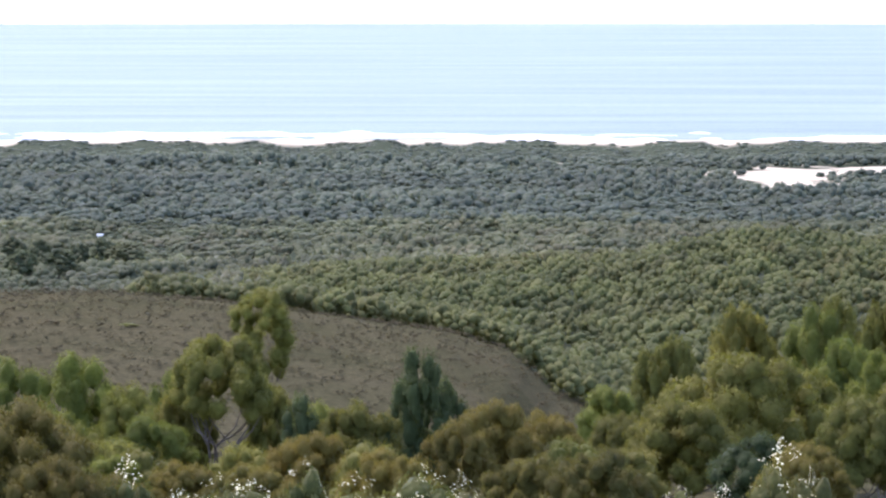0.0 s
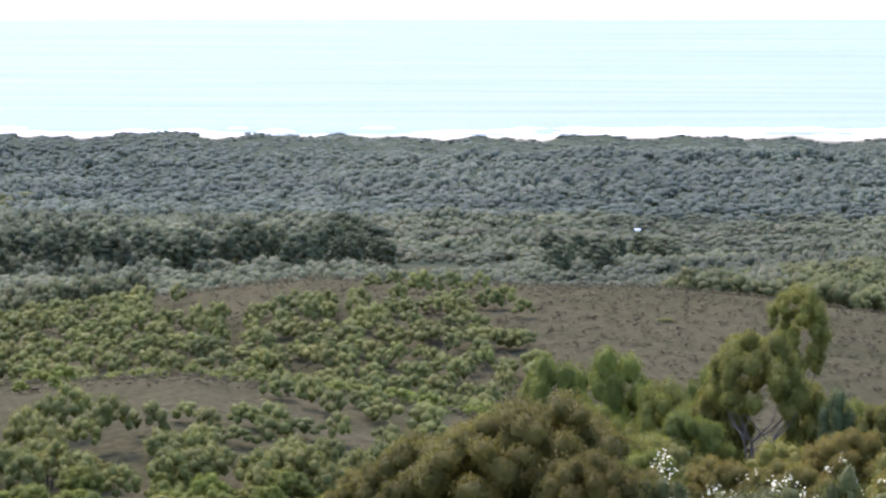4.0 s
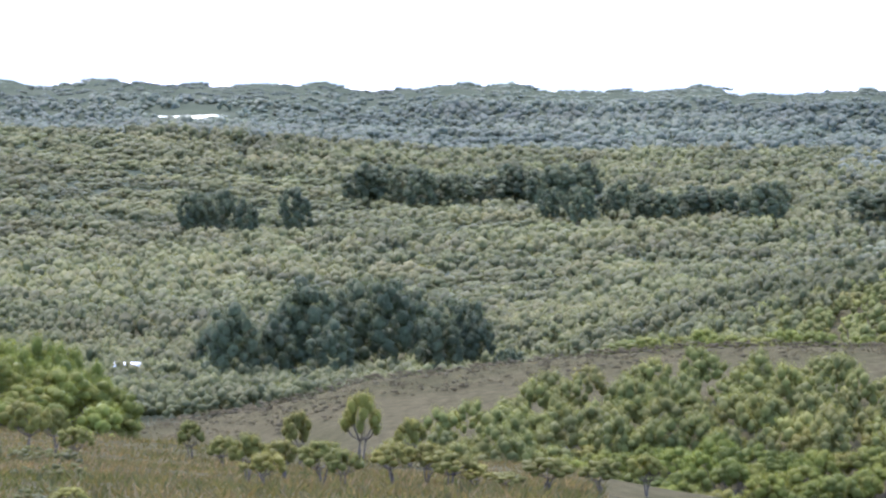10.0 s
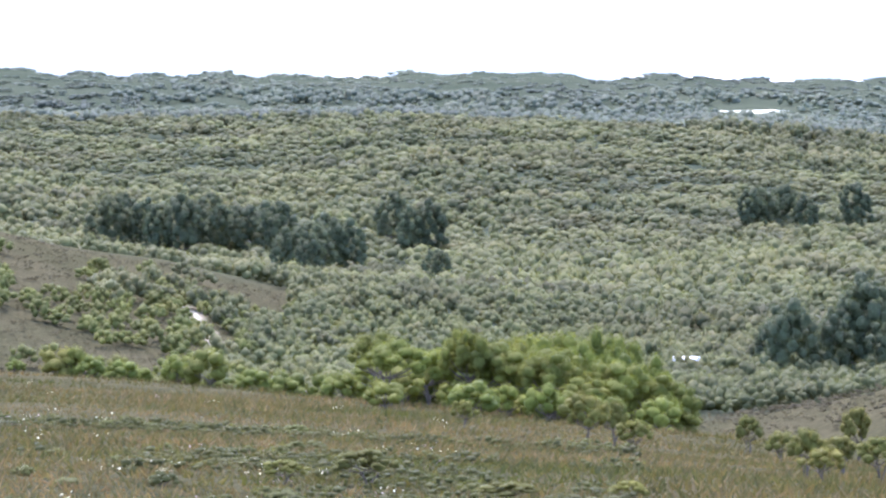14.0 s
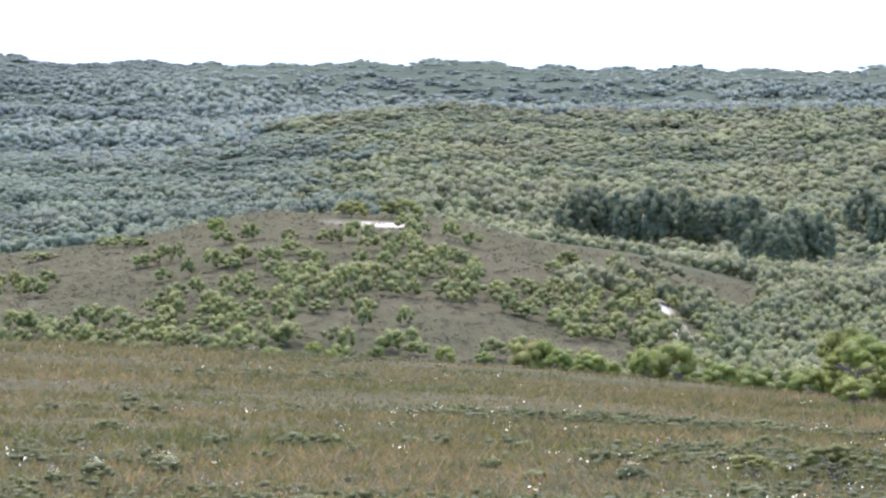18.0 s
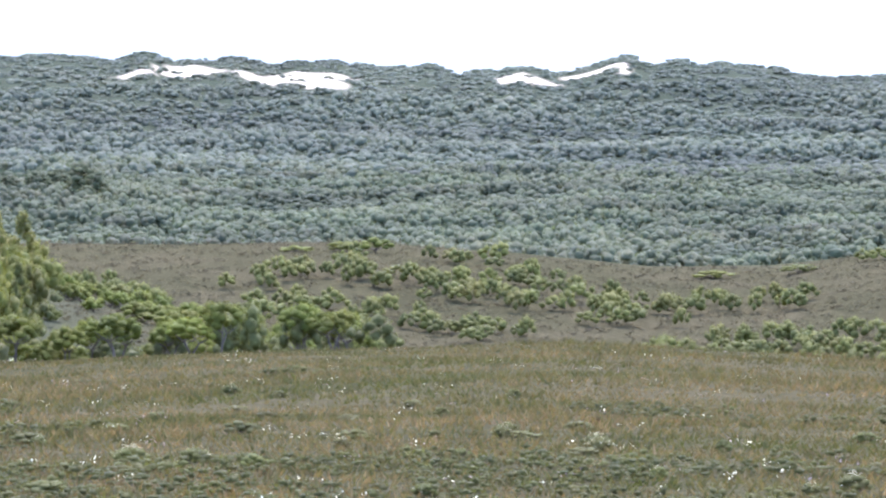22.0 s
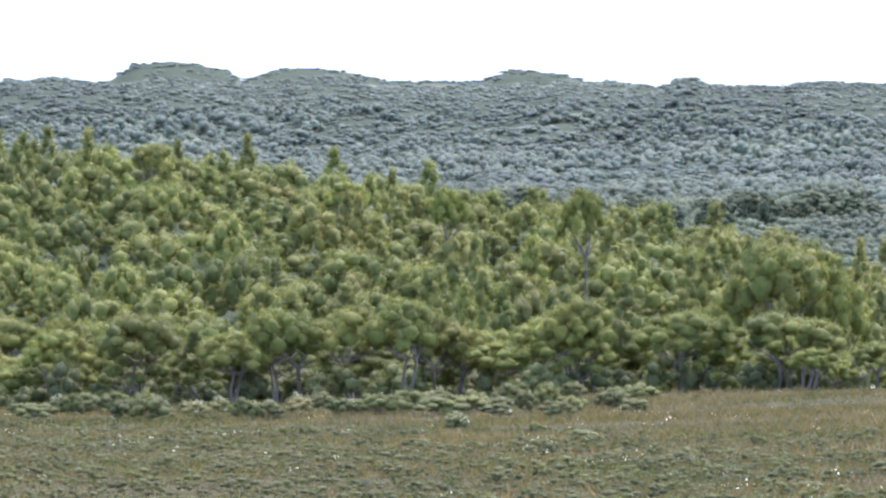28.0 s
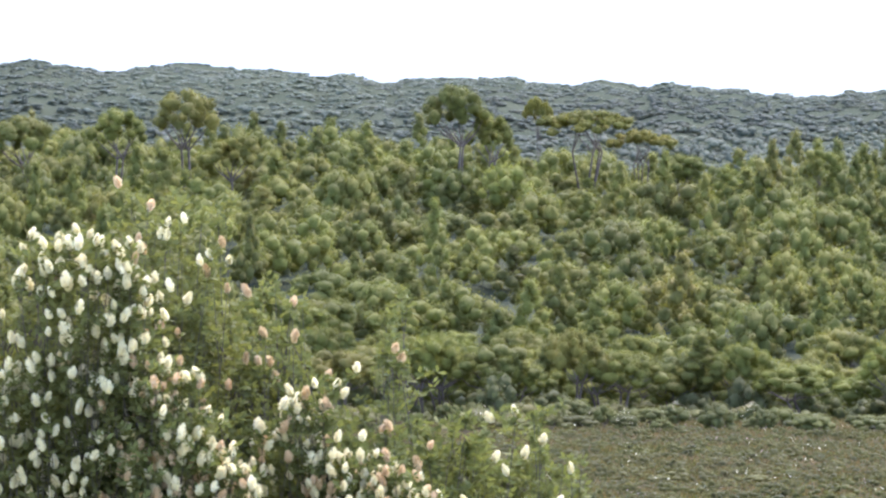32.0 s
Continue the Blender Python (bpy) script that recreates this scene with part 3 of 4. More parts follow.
# sight from the lookout: what lies behind a crest needs no plants
_cb = np.arange(-1500, 10300, 20.0)
_cr = np.concatenate([np.arange(30, 700, 4.0), np.arange(700, 2400, 10.0)])
_CB, _CR = np.meshgrid(_cb, _cr, indexing="ij")
_drop = (EYE[2] - height(_CB, _CR)) / _CR * 9000
_low = np.minimum.accumulate(_drop, 1)


def hidden(b, r, tall):
    """Behind a crest by more than its own height."""
    i = np.clip(((np.asarray(b) + 1500) / 20).astype(int), 0, len(_cb) - 1)
    j = np.clip(np.searchsorted(_cr, r) - 2, 0, len(_cr) - 1)
    return (EYE[2] - height(b, r) - tall) / r * 9000 > _low[i, j]


def rows(b0, b1, r0, r1, across, along, jitter=0.45):
    """Jittered rows of places between two bearings and two distances; along is a share of the distance."""
    bs, rs = [], []
    r = r0
    while r < r1:
        step = across / r * 9000
        b = np.arange(b0, b1, step)
        bs.append(b + rng.uniform(-jitter, jitter, len(b)) * step)
        rs.append(r + rng.uniform(-jitter, jitter, len(b)) * r * along * 1.6)
        r *= 1 + along
    return np.concatenate(bs), np.concatenate(rs)


# ---- woods: crowns in one sheet each ----
def far_variants(n, lobes, leaves=10, leaf=0.11, shape="dome", squash=0.72, body=(BALL_V, BALL_F), core=0.76, sky=0.8, seed=900):
    """Crowns for woods seen from afar."""
    out = []
    for i in range(n):
        v, f, nrm, _ = crown_arrays(seed + i, lobes, leaves, leaf, shape, 0.0, body, core, sky)
        out.append((v * (1, 1, squash), f, nrm))
    return out


def canopy(name, b, r, size, tall, variants, material, label, category="trees", sink=0.0):
    """Many crowns, each with its own place, turn and size, joined into one part of the land."""
    z = height(b, r)
    x, y = xy(b, r)
    pick = rng.integers(len(variants), size=len(b))
    turn = rng.uniform(0, 6.28, len(b))
    vs, fs, ns, ts, k = [], [], [], [], 0
    tint = rng.uniform(0, 1, len(b))
    for i, (v, f, nrm) in enumerate(variants):
        m = np.nonzero(pick == i)[0]
        c, s = np.cos(turn[m])[:, None], np.sin(turn[m])[:, None]
        sx = size[m][:, None]
        px = (v[:, 0] * c - v[:, 1] * s) * sx + x[m][:, None]
        py = (v[:, 0] * s + v[:, 1] * c) * sx + y[m][:, None]
        pz = (v[:, 2] - np.broadcast_to(sink, len(b))[m][:, None]) * tall[m][:, None] + z[m][:, None]
        nx, ny = nrm[:, 0] * c - nrm[:, 1] * s, nrm[:, 0] * s + nrm[:, 1] * c
        nn = np.stack([nx, ny, np.broadcast_to(nrm[:, 2], nx.shape)], -1).reshape(-1, 3)
        ns.append(nn / (np.linalg.norm(nn, axis=1, keepdims=True) + 1e-9))
        vs.append(np.stack([px, py, pz], -1).reshape(-1, 3))
        fs.append((f[None] + (np.arange(len(m)) * len(v))[:, None, None] + k).reshape(-1, 3))
        ts.append(np.repeat(tint[m], len(v)))
        k += len(m) * len(v)
    me = mesh_of(name, np.concatenate(vs), np.concatenate(fs), material, True, np.concatenate(ns))
    me.attributes.new("tint", "FLOAT", "POINT").data.foreach_set("value", np.concatenate(ts).astype(np.float32))
    return stuff(name, me, label, category)


FAR = far_variants(12, 8, 13, 0.085)
NEARER = far_variants(10, 10, 22, 0.062, sky=0.5)
FAR3 = far_variants(14, 5, 8, 0.12)
LOW = far_variants(8, 3, 10, 0.12, "round", 0.8, core=0.4, sky=0.9)


def open_land(b, r):
    """Bare of trees: sand, clearings, lagoon and the heath hills."""
    lb, lr, lw, ld = LAGOON
    return (in_patches(b, r, SANDS, 1.05) > 0.3) | (in_patches(b, r, CLEARINGS) > 0.3) | (((b - lb) / (lw * 1.35)) ** 2 + ((r - lr - 10) / (ld + 30)) ** 2 < 1)


def build_woods():
    for name, b0, b1, r0, r1, across, along, kinds, mat, lab in (
            ("inland_woods", -1400, 1900, 640, 1230, 4.6, 0.0145, FAR, M_HAZED_PLAIN, "woods and scrub covering the plain, haze in their grey-green colour"),
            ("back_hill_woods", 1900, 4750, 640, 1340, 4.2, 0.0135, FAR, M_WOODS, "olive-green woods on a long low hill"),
            ("green_woods", 4750, 10200, 640, 1280, 4.0, 0.0125, FAR, M_HAZED_GREEN, "green woods covering the plain, greyed by haze in their colour"),
            ("coastal_woods", -1400, 10200, 1230, 1800, 5.6, 0.0115, FAR3, M_HAZED_SCRUB, "scrub and dune woods behind the coast, haze in their grey-green colour")):
        b, r = rows(b0 - 450, b1 + 450, r0, r1, across, along)
        x, y = xy(b, r)
        side = b + 230 * hashed(x, y, 70) + 130 * hashed(x + 40, y, 24) + rng.normal(size=len(b)) * 60
        tall = (rng.uniform(3.6, 4.5, len(b)) + 2.0 * hashed(x, y, 55) + 0.9 * hashed(x, y, 18)) * (1 - 0.55 * np.clip((r - 1600) / 90, 0, 1))
        keep = (side > b0) & (side < b1) & ~open_land(b, r) & ~((b > 3300) & (b < 7600) & (r < 690)) & ~hidden(b, r, tall)
        if name == "inland_woods":
            keep &= (b > 420 + 160 * hashed(x, y, 40)) | (r > 860)
        if name == "coastal_woods":
            keep &= ~((b > 1900) & (b < 4750) & (r < 1340))
        b, r, tall = b[keep], r[keep], tall[keep]
        size = rng.uniform(2.6, 4.6, len(b)) * (0.75 + 0.25 * np.clip((r - 700) / 600, 0, 1))
        canopy(name, b, r, size, tall, kinds, mat, lab, sink=0.12 + 0.42 * np.clip((r - 1620) / 80, 0, 1))
    b, r = rows(4900, 10200, 1545, 1768, 5.4, 0.005)
    tall = rng.uniform(1.2, 2.4, len(b))
    x, y = xy(b, r)
    keep = (~open_land(b, r) | (hashed(x, y, 7) > 0.62)) & ~hidden(b, r, tall)
    b, r, tall = b[keep], r[keep], tall[keep]
    canopy("ridge_scrub", b, r, rng.uniform(2.2, 3.8, len(b)), tall, FAR3, M_HAZED_SCRUB, "scrub on the ridge above the coast, haze in its grey-green colour", sink=0.45)
    b, r = rows(-1400, 520, 572, 900, 3.2, 0.008)
    keep = ~hidden(b, r, 3.5)
    b, r = b[keep], r[keep]
    canopy("hill_woods", b, r, rng.uniform(1.7, 2.8, len(b)), rng.uniform(2.6, 4.6, len(b)), NEARER, M_HILL, "dense low woods on a rounded hill")
    b, r = rows(1500, 4300, 440, 690, 3.0, 0.008)
    keep = ~hidden(b, r, 3.5) & (b < 4000 + 300 * hashed(b, r * 9, 140)) & (r > 450 + np.clip(2350 - b, 0, 900) * 0.14) & (sandy(b, r) < 0.3)
    b, r = b[keep], r[keep]
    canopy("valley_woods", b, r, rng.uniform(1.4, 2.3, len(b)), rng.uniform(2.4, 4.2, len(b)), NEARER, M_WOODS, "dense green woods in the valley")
    b, r = rows(6600, 10200, 1900, 2330, 7, 0.012)
    keep = (height(b, r) > 1.5) & ~hidden(b, r, 4)
    b, r = b[keep], r[keep]
    canopy("headland_woods", b, r, rng.uniform(3, 5, len(b)), rng.uniform(1.5, 2.5, len(b)), FAR3, M_HAZED_SCRUB, "scrub on distant headlands, haze in its colour", sink=0.5)
    b, r = rows(-300, 8000, 385, 640, 2.0, 0.0065)
    keep = ~hidden(b, r, 0.4) & (wooded(b, r) < 0.5) & (sandy(b, r) < 0.2)
    b, r = b[keep], r[keep]
    canopy("heath_tussocks", b, r, rng.uniform(0.45, 1.2, len(b)), rng.uniform(0.2, 0.6, len(b)), LOW, M_HEATH, "brown tussocks and low heath on the hills", "heath")


M_HEATH = leaf_material("brown_heath", (0.104, 0.088, 0.054), (0.070, 0.060, 0.036), (0.100, 0.080, 0.050), gloss=0.9, through_leaf=0.4, patch=0.03, own=0.0, grain=3.0)
build_woods()


# ---- trees that stand apart ----
def on_ground(b, drop, r0=60.0, r1=700.0):
    """The distance at which the ground at bearing b lies that far below the level line."""
    rr = np.arange(r0, r1, 1.0)
    d = (EYE[2] - height(np.full(len(rr), float(b)), rr)) / rr * 9000
    hit = np.nonzero(d <= drop)[0]
    return float(rr[hit[0]]) if len(hit) else r1


def scatter(kind, b0, b1, r0, r1, across, along, size, tall, keep_fn=None, limit=300, label=""):
    """Plants of one kind over a stretch of land; tall is the range of heights in metres. Returns the places left over."""
    b, r = rows(b0, b1, r0, r1, across, along)
    k = ~hidden(b, r, tall[1])
    if keep_fn is not None:
        k &= keep_fn(b, r)
    b, r = b[k], r[k]
    order = np.argsort(r, kind="stable")
    for i in order[:limit]:
        plant(kind, float(b[i]), float(r[i]), rng.uniform(*size), rng.uniform(*tall) / UNIT[kind], label)
    return b[order[limit:]], r[order[limit:]]


M_LEAF_FAR = leaf_material("woodland_leaves", (0.150, 0.160, 0.039), (0.078, 0.088, 0.030), (0.148, 0.129, 0.039), own=0.0)
M_SHRUB_FAR = leaf_material("hill_shrub_leaves", (0.143, 0.151, 0.043), (0.090, 0.099, 0.035), (0.141, 0.127, 0.043), own=0.0)
# the height of each kind before it is scaled
UNIT = {k: float(max(max(v.co.z for v in me.vertices) for me, _ in made[0])) for k, made in TREES.items()}


def set_plants(kind, rows_in, label=""):
    """Single plants: bearing, distance, half width and the drop of the top."""
    for b, r, half, top in rows_in:
        z = float(height(np.array([float(b)]), np.array([float(r)]))[0])
        plant(kind, b, r, half, max(0.4, (EYE[2] - r * top / 9000 - z)) / UNIT[kind], label)


def patchy(s, level, off=0.0):
    def fn(b, r):
        x, y = xy(b, r)
        return hashed(x + off, y, s) + 0.5 * hashed(x, y + off, s / 3) > level
    return fn


# woodland behind the meadow: the nearest as trees, the rest joined
def wood_edge(b, r):
    return (r > interp(b, HOME, 1) + 8) & (r < 490) & (b > 6450 + (490 - r) * 0.8)


def joined(seed, n, lobes, leaves, leaf, shape, squash, lift=0.12, sky=0.45):
    out = []
    for i in range(n):
        v, f, nrm, _ = crown_arrays(seed + i, lobes, leaves, leaf, shape, 0.1, (BALL_V, BALL_F), 0.74, sky)
        out.append((v * (1, 1, squash) + (0, 0, lift), f, nrm))
    return out


left_b, left_r = scatter("gum", 6300, 10000, 280, 490, 3.7, 0.020, (1.7, 2.9), (3.4, 6.2), wood_edge, 290)
scatter("peaked", 6700, 10000, 284, 480, 10.0, 0.05, (2.1, 2.9), (4.2, 5.6), wood_edge, 60)
_ub, _ur = rows(5950, 10000, 268, 480, 3.2, 0.022)
_k = (wood_edge(_ub, _ur) | ((_ur > interp(_ub, HOME, 1) + 9) & (_ub < 6950) & (_ur < 330 + (_ub - 5900) * 0.16))) & ~hidden(_ub, _ur, 2.0)
_k &= rng.uniform(size=len(_k)) < 0.75
_ub, _ur = _ub[_k], _ur[_k]
canopy("understorey", _ub, _ur, rng.uniform(1.1, 1.8, len(_ub)), rng.uniform(1.2, 2.2, len(_ub)), joined(4300, 6, 9, 60, 0.075, "dome", 1.0, 0.05), M_HILL, "dense undergrowth beneath the woodland trees", "undergrowth")
canopy("woodland", left_b, left_r, rng.uniform(1.8, 3.1, len(left_b)), rng.uniform(2.2, 4.8, len(left_b)), joined(4000, 8, 15, 66, 0.048, "dome", 0.82, 0.45) + joined(4050, 3, 15, 66, 0.048, "cone", 0.75, 0.25), M_LEAF_FAR, "dense woodland of green gum trees rising behind the meadow")
SHRUBS = joined(4100, 6, 9, 40, 0.06, "round", 0.75, sky=0.55)
scatter("round", 5950, 6750, 270, 420, 3.0, 0.03, (1.1, 1.7), (2.2, 3.4), lambda b, r: (r > interp(b, HOME, 1) + 3) & (r < 300 + (b - 5900) * 0.16), 70, "bright green shrubby tree at the edge of the wood")
set_plants("tallgum", [(8770, 430, 3.0, 238), (8710, 432, 2.2, 290), (9245, 420, 3.2, 247), (9370, 425, 2.6, 280), (9535, 415, 3.2, 292),
                   (8125, 430, 2.2, 352), (7817, 430, 2.3, 362), (7300, 400, 1.8, 440), (7060, 390, 2.0, 440), (9160, 410, 2.6, 330), (7480, 420, 2.4, 432), (8370, 435, 2.4, 360)],
           "tall grey-barked gum tree rising above the woodland")
set_plants("tallgum", [(6724, 330, 3.3, 535), (6640, 334, 2.7, 570), (6600, 335, 2.2, 610), (6775, 336, 2.4, 590)], "slender bare-trunked gum tree at the edge of the wood")
set_plants("flat", [(6392, 1738, 1.6, 262), (7002, 1738, 1.9, 267), (6707, 1738, 1.5, 263), (8626, 1738, 1.6, 239), (8356, 1738, 1.8, 245), (8071, 1738, 1.8, 256), (8180, 1738, 1.3, 259)], "small umbrella-shaped tree on the far ridge")
set_plants("flat", [(8540, 440, 4.4, 284), (8440, 445, 2.8, 320), (8625, 450, 1.2, 262)])
# shrubs on the hills: the nearest as plants, the rest joined
more = [scatter("shrub", 3700, 6600, 440, 628, 3.0, 0.0095, (1.0, 1.6), (1.2, 2.2), lambda b, r: (patchy(13, 0.08)(b, r) | (b < 4100)) & ~((r > 596) & (hashed(b, r * 9, 160) < 0.3)) & (sandy(b, r) < 0.2), 150),
        scatter("shrub", 700, 2300, 415, 526, 2.7, 0.0085, (1.0, 1.6), (1.3, 2.4), lambda b, r: (patchy(30, -0.15, 40)(b, r) | (b > 1500)) & (b > 930 + 170 * hashed(b, r * 9, 130) + 90 * hashed(b, r * 9 + 500, 45)), 90, "rounded green shrub on the hillside"),
        scatter("shrub", 1000, 1480, 320, 388, 2.6, 0.014, (1.1, 1.7), (1.8, 2.8), patchy(22, -0.2, 80), 40, "rounded green shrub in the hollow")]
mb, mr = (np.concatenate([q[k] for q in more]) for k in (0, 1))
canopy("hill_shrubs", mb, mr, rng.uniform(1.0, 1.7, len(mb)), rng.uniform(1.3, 2.4, len(mb)), SHRUBS, M_SHRUB_FAR, "rounded yellow-green shrubs scattered over the heath hills", "shrubs")
set_plants("shrub", [(556, 500, 1.2, 685), (1990, 372, 0.6, 812), (1700, 385, 0.7, 760), (1640, 388, 0.7, 755), (4837, 612, 1.6, 566), (4600, 628, 2.0, 534), (4510, 630, 2.6, 530), (5900, 622, 2.0, 580),
                     (5960, 622, 2.2, 588), (6040, 622, 2.2, 598), (5300, 622, 2.4, 640), (5150, 622, 2.4, 628), (4980, 620, 1.6, 604)])
# trees of the slope in front of the saddle
def slope(b, r):
    x, y = xy(b, r)
    w = b + 110 * hashed(x, y, 9) + 40 * hashed(x, y, 4)
    return ~((w > 1440 + (r - 330) * 1.5) & (w < 1540 + (r - 330) * 1.5) & (r > 322)) & ((w > 1500) | (r < 350)) & (r < 364 - np.clip((b - 2350) * 0.05, 0, 30) + 5 * hashed(x, y + 7, 11))


more = [scatter("round", 1000, 2950, 316, 374, 2.6, 0.013, (1.3, 2.0), (2.8, 4.2), slope, 110), scatter("olive", 1050, 3000, 312, 370, 5.0, 0.03, (1.3, 1.9), (2.4, 3.6), slope, 45)]
mb, mr = (np.concatenate([q[k] for q in more]) for k in (0, 1))
canopy("slope_trees", mb, mr, rng.uniform(1.3, 2.0, len(mb)), rng.uniform(2.2, 3.3, len(mb)), joined(4200, 6, 15, 66, 0.048, "dome", 0.85, 0.3), M_SHRUB_FAR, "low green trees covering the slope")
# trees by the meadow's edge
set_plants("round", [(3400, 245, 1.8, 752), (3330, 248, 1.5, 746), (3280, 245, 1.4, 760), (3235, 240, 1.3, 796), (3480, 250, 1.5, 766), (3560, 250, 1.6, 772), (3640, 246, 1.5, 796), (3700, 244, 1.4, 816), (3440, 240, 1.4, 782), (3520, 240, 1.4, 796),
                     (3365, 241, 1.4, 770), (3305, 240, 1.3, 786), (3600, 241, 1.4, 806), (3455, 252, 1.5, 754)], "tall bright green tree in a clump behind the meadow")
scatter("round", 3215, 3735, 228, 262, 1.9, 0.022, (1.3, 1.9), (2.6, 4.2), None, 90, "bright green tree in a clump behind the meadow")
scatter("shrub", 3230, 3700, 222, 234, 2.2, 0.03, (0.8, 1.3), (1.2, 2.0), None, 30, "low bright green shrub at the foot of a tree clump")
scatter("shrub", 3720, 4300, 238, 262, 2.0, 0.03, (0.9, 1.4), (1.2, 2.2), None, 40, "low bright green shrub at the foot of a tree clump")
for _b, _d, _w, _t in ((3352, 975, 1.5, 865), (3300, 970, 1.0, 880), (3265, 985, 1.0, 915), (3567, 940, 0.9, 880), (3740, 1040, 1.2, 965), (3885, 1038, 0.9, 985), (3490, 1075, 1.2, 1025), (3275, 1075, 0.8, 1022),
                       (2960, 1025, 1.0, 925), (2900, 1022, 1.1, 938), (2830, 1030, 1.2, 938), (2760, 1005, 1.5, 850), (2700, 1028, 1.2, 945), (2640, 1030, 1.2, 942), (2600, 1034, 1.3, 960), (2430, 1040, 1.5, 970),
                       (3000, 1000, 1.2, 932), (3060, 985, 1.0, 905), (2870, 1000, 1.1, 885), (2560, 1035, 1.2, 985), (2500, 1040, 1.2, 1000), (2330, 1045, 1.3, 975), (2250, 1050, 1.2, 965), (2930, 1035, 1.0, 960), (2790, 1036, 1.0, 955), (2670, 1000, 1.2, 900)):
    set_plants("olive", [(_b, on_ground(_b, _d), _w * 0.64, _t)])
# shelter belts of conifers
def belt(b0, b1, r, n, half, top):
    """A row of conifers whose tops lie about that far below the level line."""
    for i in range(n):
        b = b0 + (b1 - b0) * (i + 0.5) / n + rng.uniform(-0.45, 0.45) * (b1 - b0) / n
        rr = r * rng.uniform(0.97, 1.04) if r else on_ground(b, top + 88 + rng.uniform(-8, 8), 700, 1350)
        z = float(height(np.array([b]), np.array([rr]))[0])
        wide = half * rng.uniform(0.75, 1.35)
        tall = EYE[2] - z - (top + rng.uniform(-8, 26)) * rr / 9000
        plant("pine", b, rr, wide, min(max(tall, wide * 1.4), wide * 3) / UNIT["pine"])


belt(3030, 2800, 540, 11, 2.9, 676), belt(2860, 2540, 560, 15, 3.2, 642), belt(2510, 2475, 545, 3, 2.0, 672)
belt(2766, 2350, 0, 17, 4.6, 452), belt(2450, 2250, 0, 7, 3.6, 480), belt(2250, 2006, 0, 9, 4.0, 484), belt(1880, 1050, 0, 28, 4.2, 484), belt(1330, 1280, 0, 2, 4.5, 468), belt(1180, 1080, 0, 5, 5.2, 466)
belt(4215, 3880, 880, 14, 4.2, 512), belt(3880, 3770, 800, 6, 3.6, 548), belt(3627, 3600, 790, 2, 3.0, 594), belt(3700, 3620, 900, 3, 3.4, 495), belt(3080, 2950, 960, 5, 3.4, 488), belt(2877, 2870, 960, 1, 3.0, 480)
belt(7280, 6400, 1120, 22, 4.6, 452), belt(780, 560, 1010, 7, 3.4, 500)

# under the lookout
set_plants("tallbright", [(325, 190, 1.4, 584)])
set_plants("bigbright", [(760, 172, 1.7, 712), (655, 176, 1.9, 698), (565, 170, 1.6, 742), (700, 160, 1.4, 790), (-715, 198, 1.7, 655), (-660, 205, 1.7, 612), (-296, 198, 1.4, 752), (235, 180, 1.3, 780),
                         (520, 160, 1.6, 800), (-780, 190, 1.6, 690), (470, 188, 1.2, 720)])
set_plants("big", [(394, 163, 2.2, 662)])
set_plants("bushy", [(300, 165, 1.3, 760), (470, 165, 1.4, 752), (164, 150, 1.6, 788), (-526, 150, 3.0, 688), (-640, 158, 2.2, 720), (-420, 146, 2.2, 770), (-536, 212, 2.0, 607), (-690, 212, 1.8, 592),
                   (-396, 204, 1.7, 668), (-746, 142, 1.9, 772), (-800, 205, 1.8, 575), (-860, 160, 2.4, 680), (-330, 150, 1.5, 800), (-960, 170, 2.6, 650), (-1120, 170, 2.6, 690), (90, 165, 1.4, 800), (610, 150, 1.8, 850)])
set_plants("rust", [(789, 102, 2.35, 775), (985, 104, 1.8, 842), (690, 100, 1.3, 880), (880, 104, 1.8, 815), (1080, 106, 1.3, 905), (720, 140, 2.2, 800), (800, 135, 1.8, 830), (-90, 140, 1.7, 782), (-20, 136, 1.3, 815), (-190, 145, 1.6, 800), (230, 140, 1.7, 840), (450, 132, 1.5, 890)])
set_plants("olive", [(120, 128, 1.3, 850), (-220, 132, 1.2, 840), (360, 142, 1.2, 850), (-330, 126, 1.3, 860), (540, 140, 1.2, 860)], "grey-green bushy tree below the lookout")
set_plants("bigbright", [(590, 128, 1.1, 880), (-100, 152, 0.9, 800)])
set_plants("rust", [(610, 120, 1.5, 910), (330, 128, 1.4, 895), (100, 122, 1.4, 870), (-150, 124, 1.4, 880), (-280, 122, 1.5, 870), (-640, 122, 1.6, 850)], "dull olive shrub among taller trees")
tree_kind("dusk", 3, 46, 300, 0.028, "tall", 0.15, 0.03, M_DEEP, "large_shrub", "dark green upright shrub below the lookout", "shrub", "big shrubs under the lookout", 2, 0.0)
UNIT["dusk"] = 1.7
set_plants("dusk", [(44, 150, 1.15, 764), (0, 152, 0.9, 790), (-560, 128, 1.3, 880), (250, 150, 0.9, 830)])


# ---- heath and flowers ----
def blossom_arrays(seed, n, radius, high):
    """Loose clusters of small petals over a rounded bush."""
    g = np.random.default_rng(seed)
    m = 9
    a, q = g.uniform(0, 6.28, n), np.sqrt(g.uniform(0, 1, n)) * radius
    p = np.stack([q * np.cos(a), q * np.sin(a), high * (1.0 - 0.6 * (q / radius) ** 2)], -1)
    p = (p[:, None] + g.normal(size=(n, m, 3)) * np.array([0.07, 0.07, 0.04])).reshape(-1, 1, 3)
    return (p + g.normal(size=(n * m, 3, 3)) * np.array([0.028, 0.028, 0.012])).reshape(-1, 3), np.arange(n * m * 3).reshape(-1, 3)


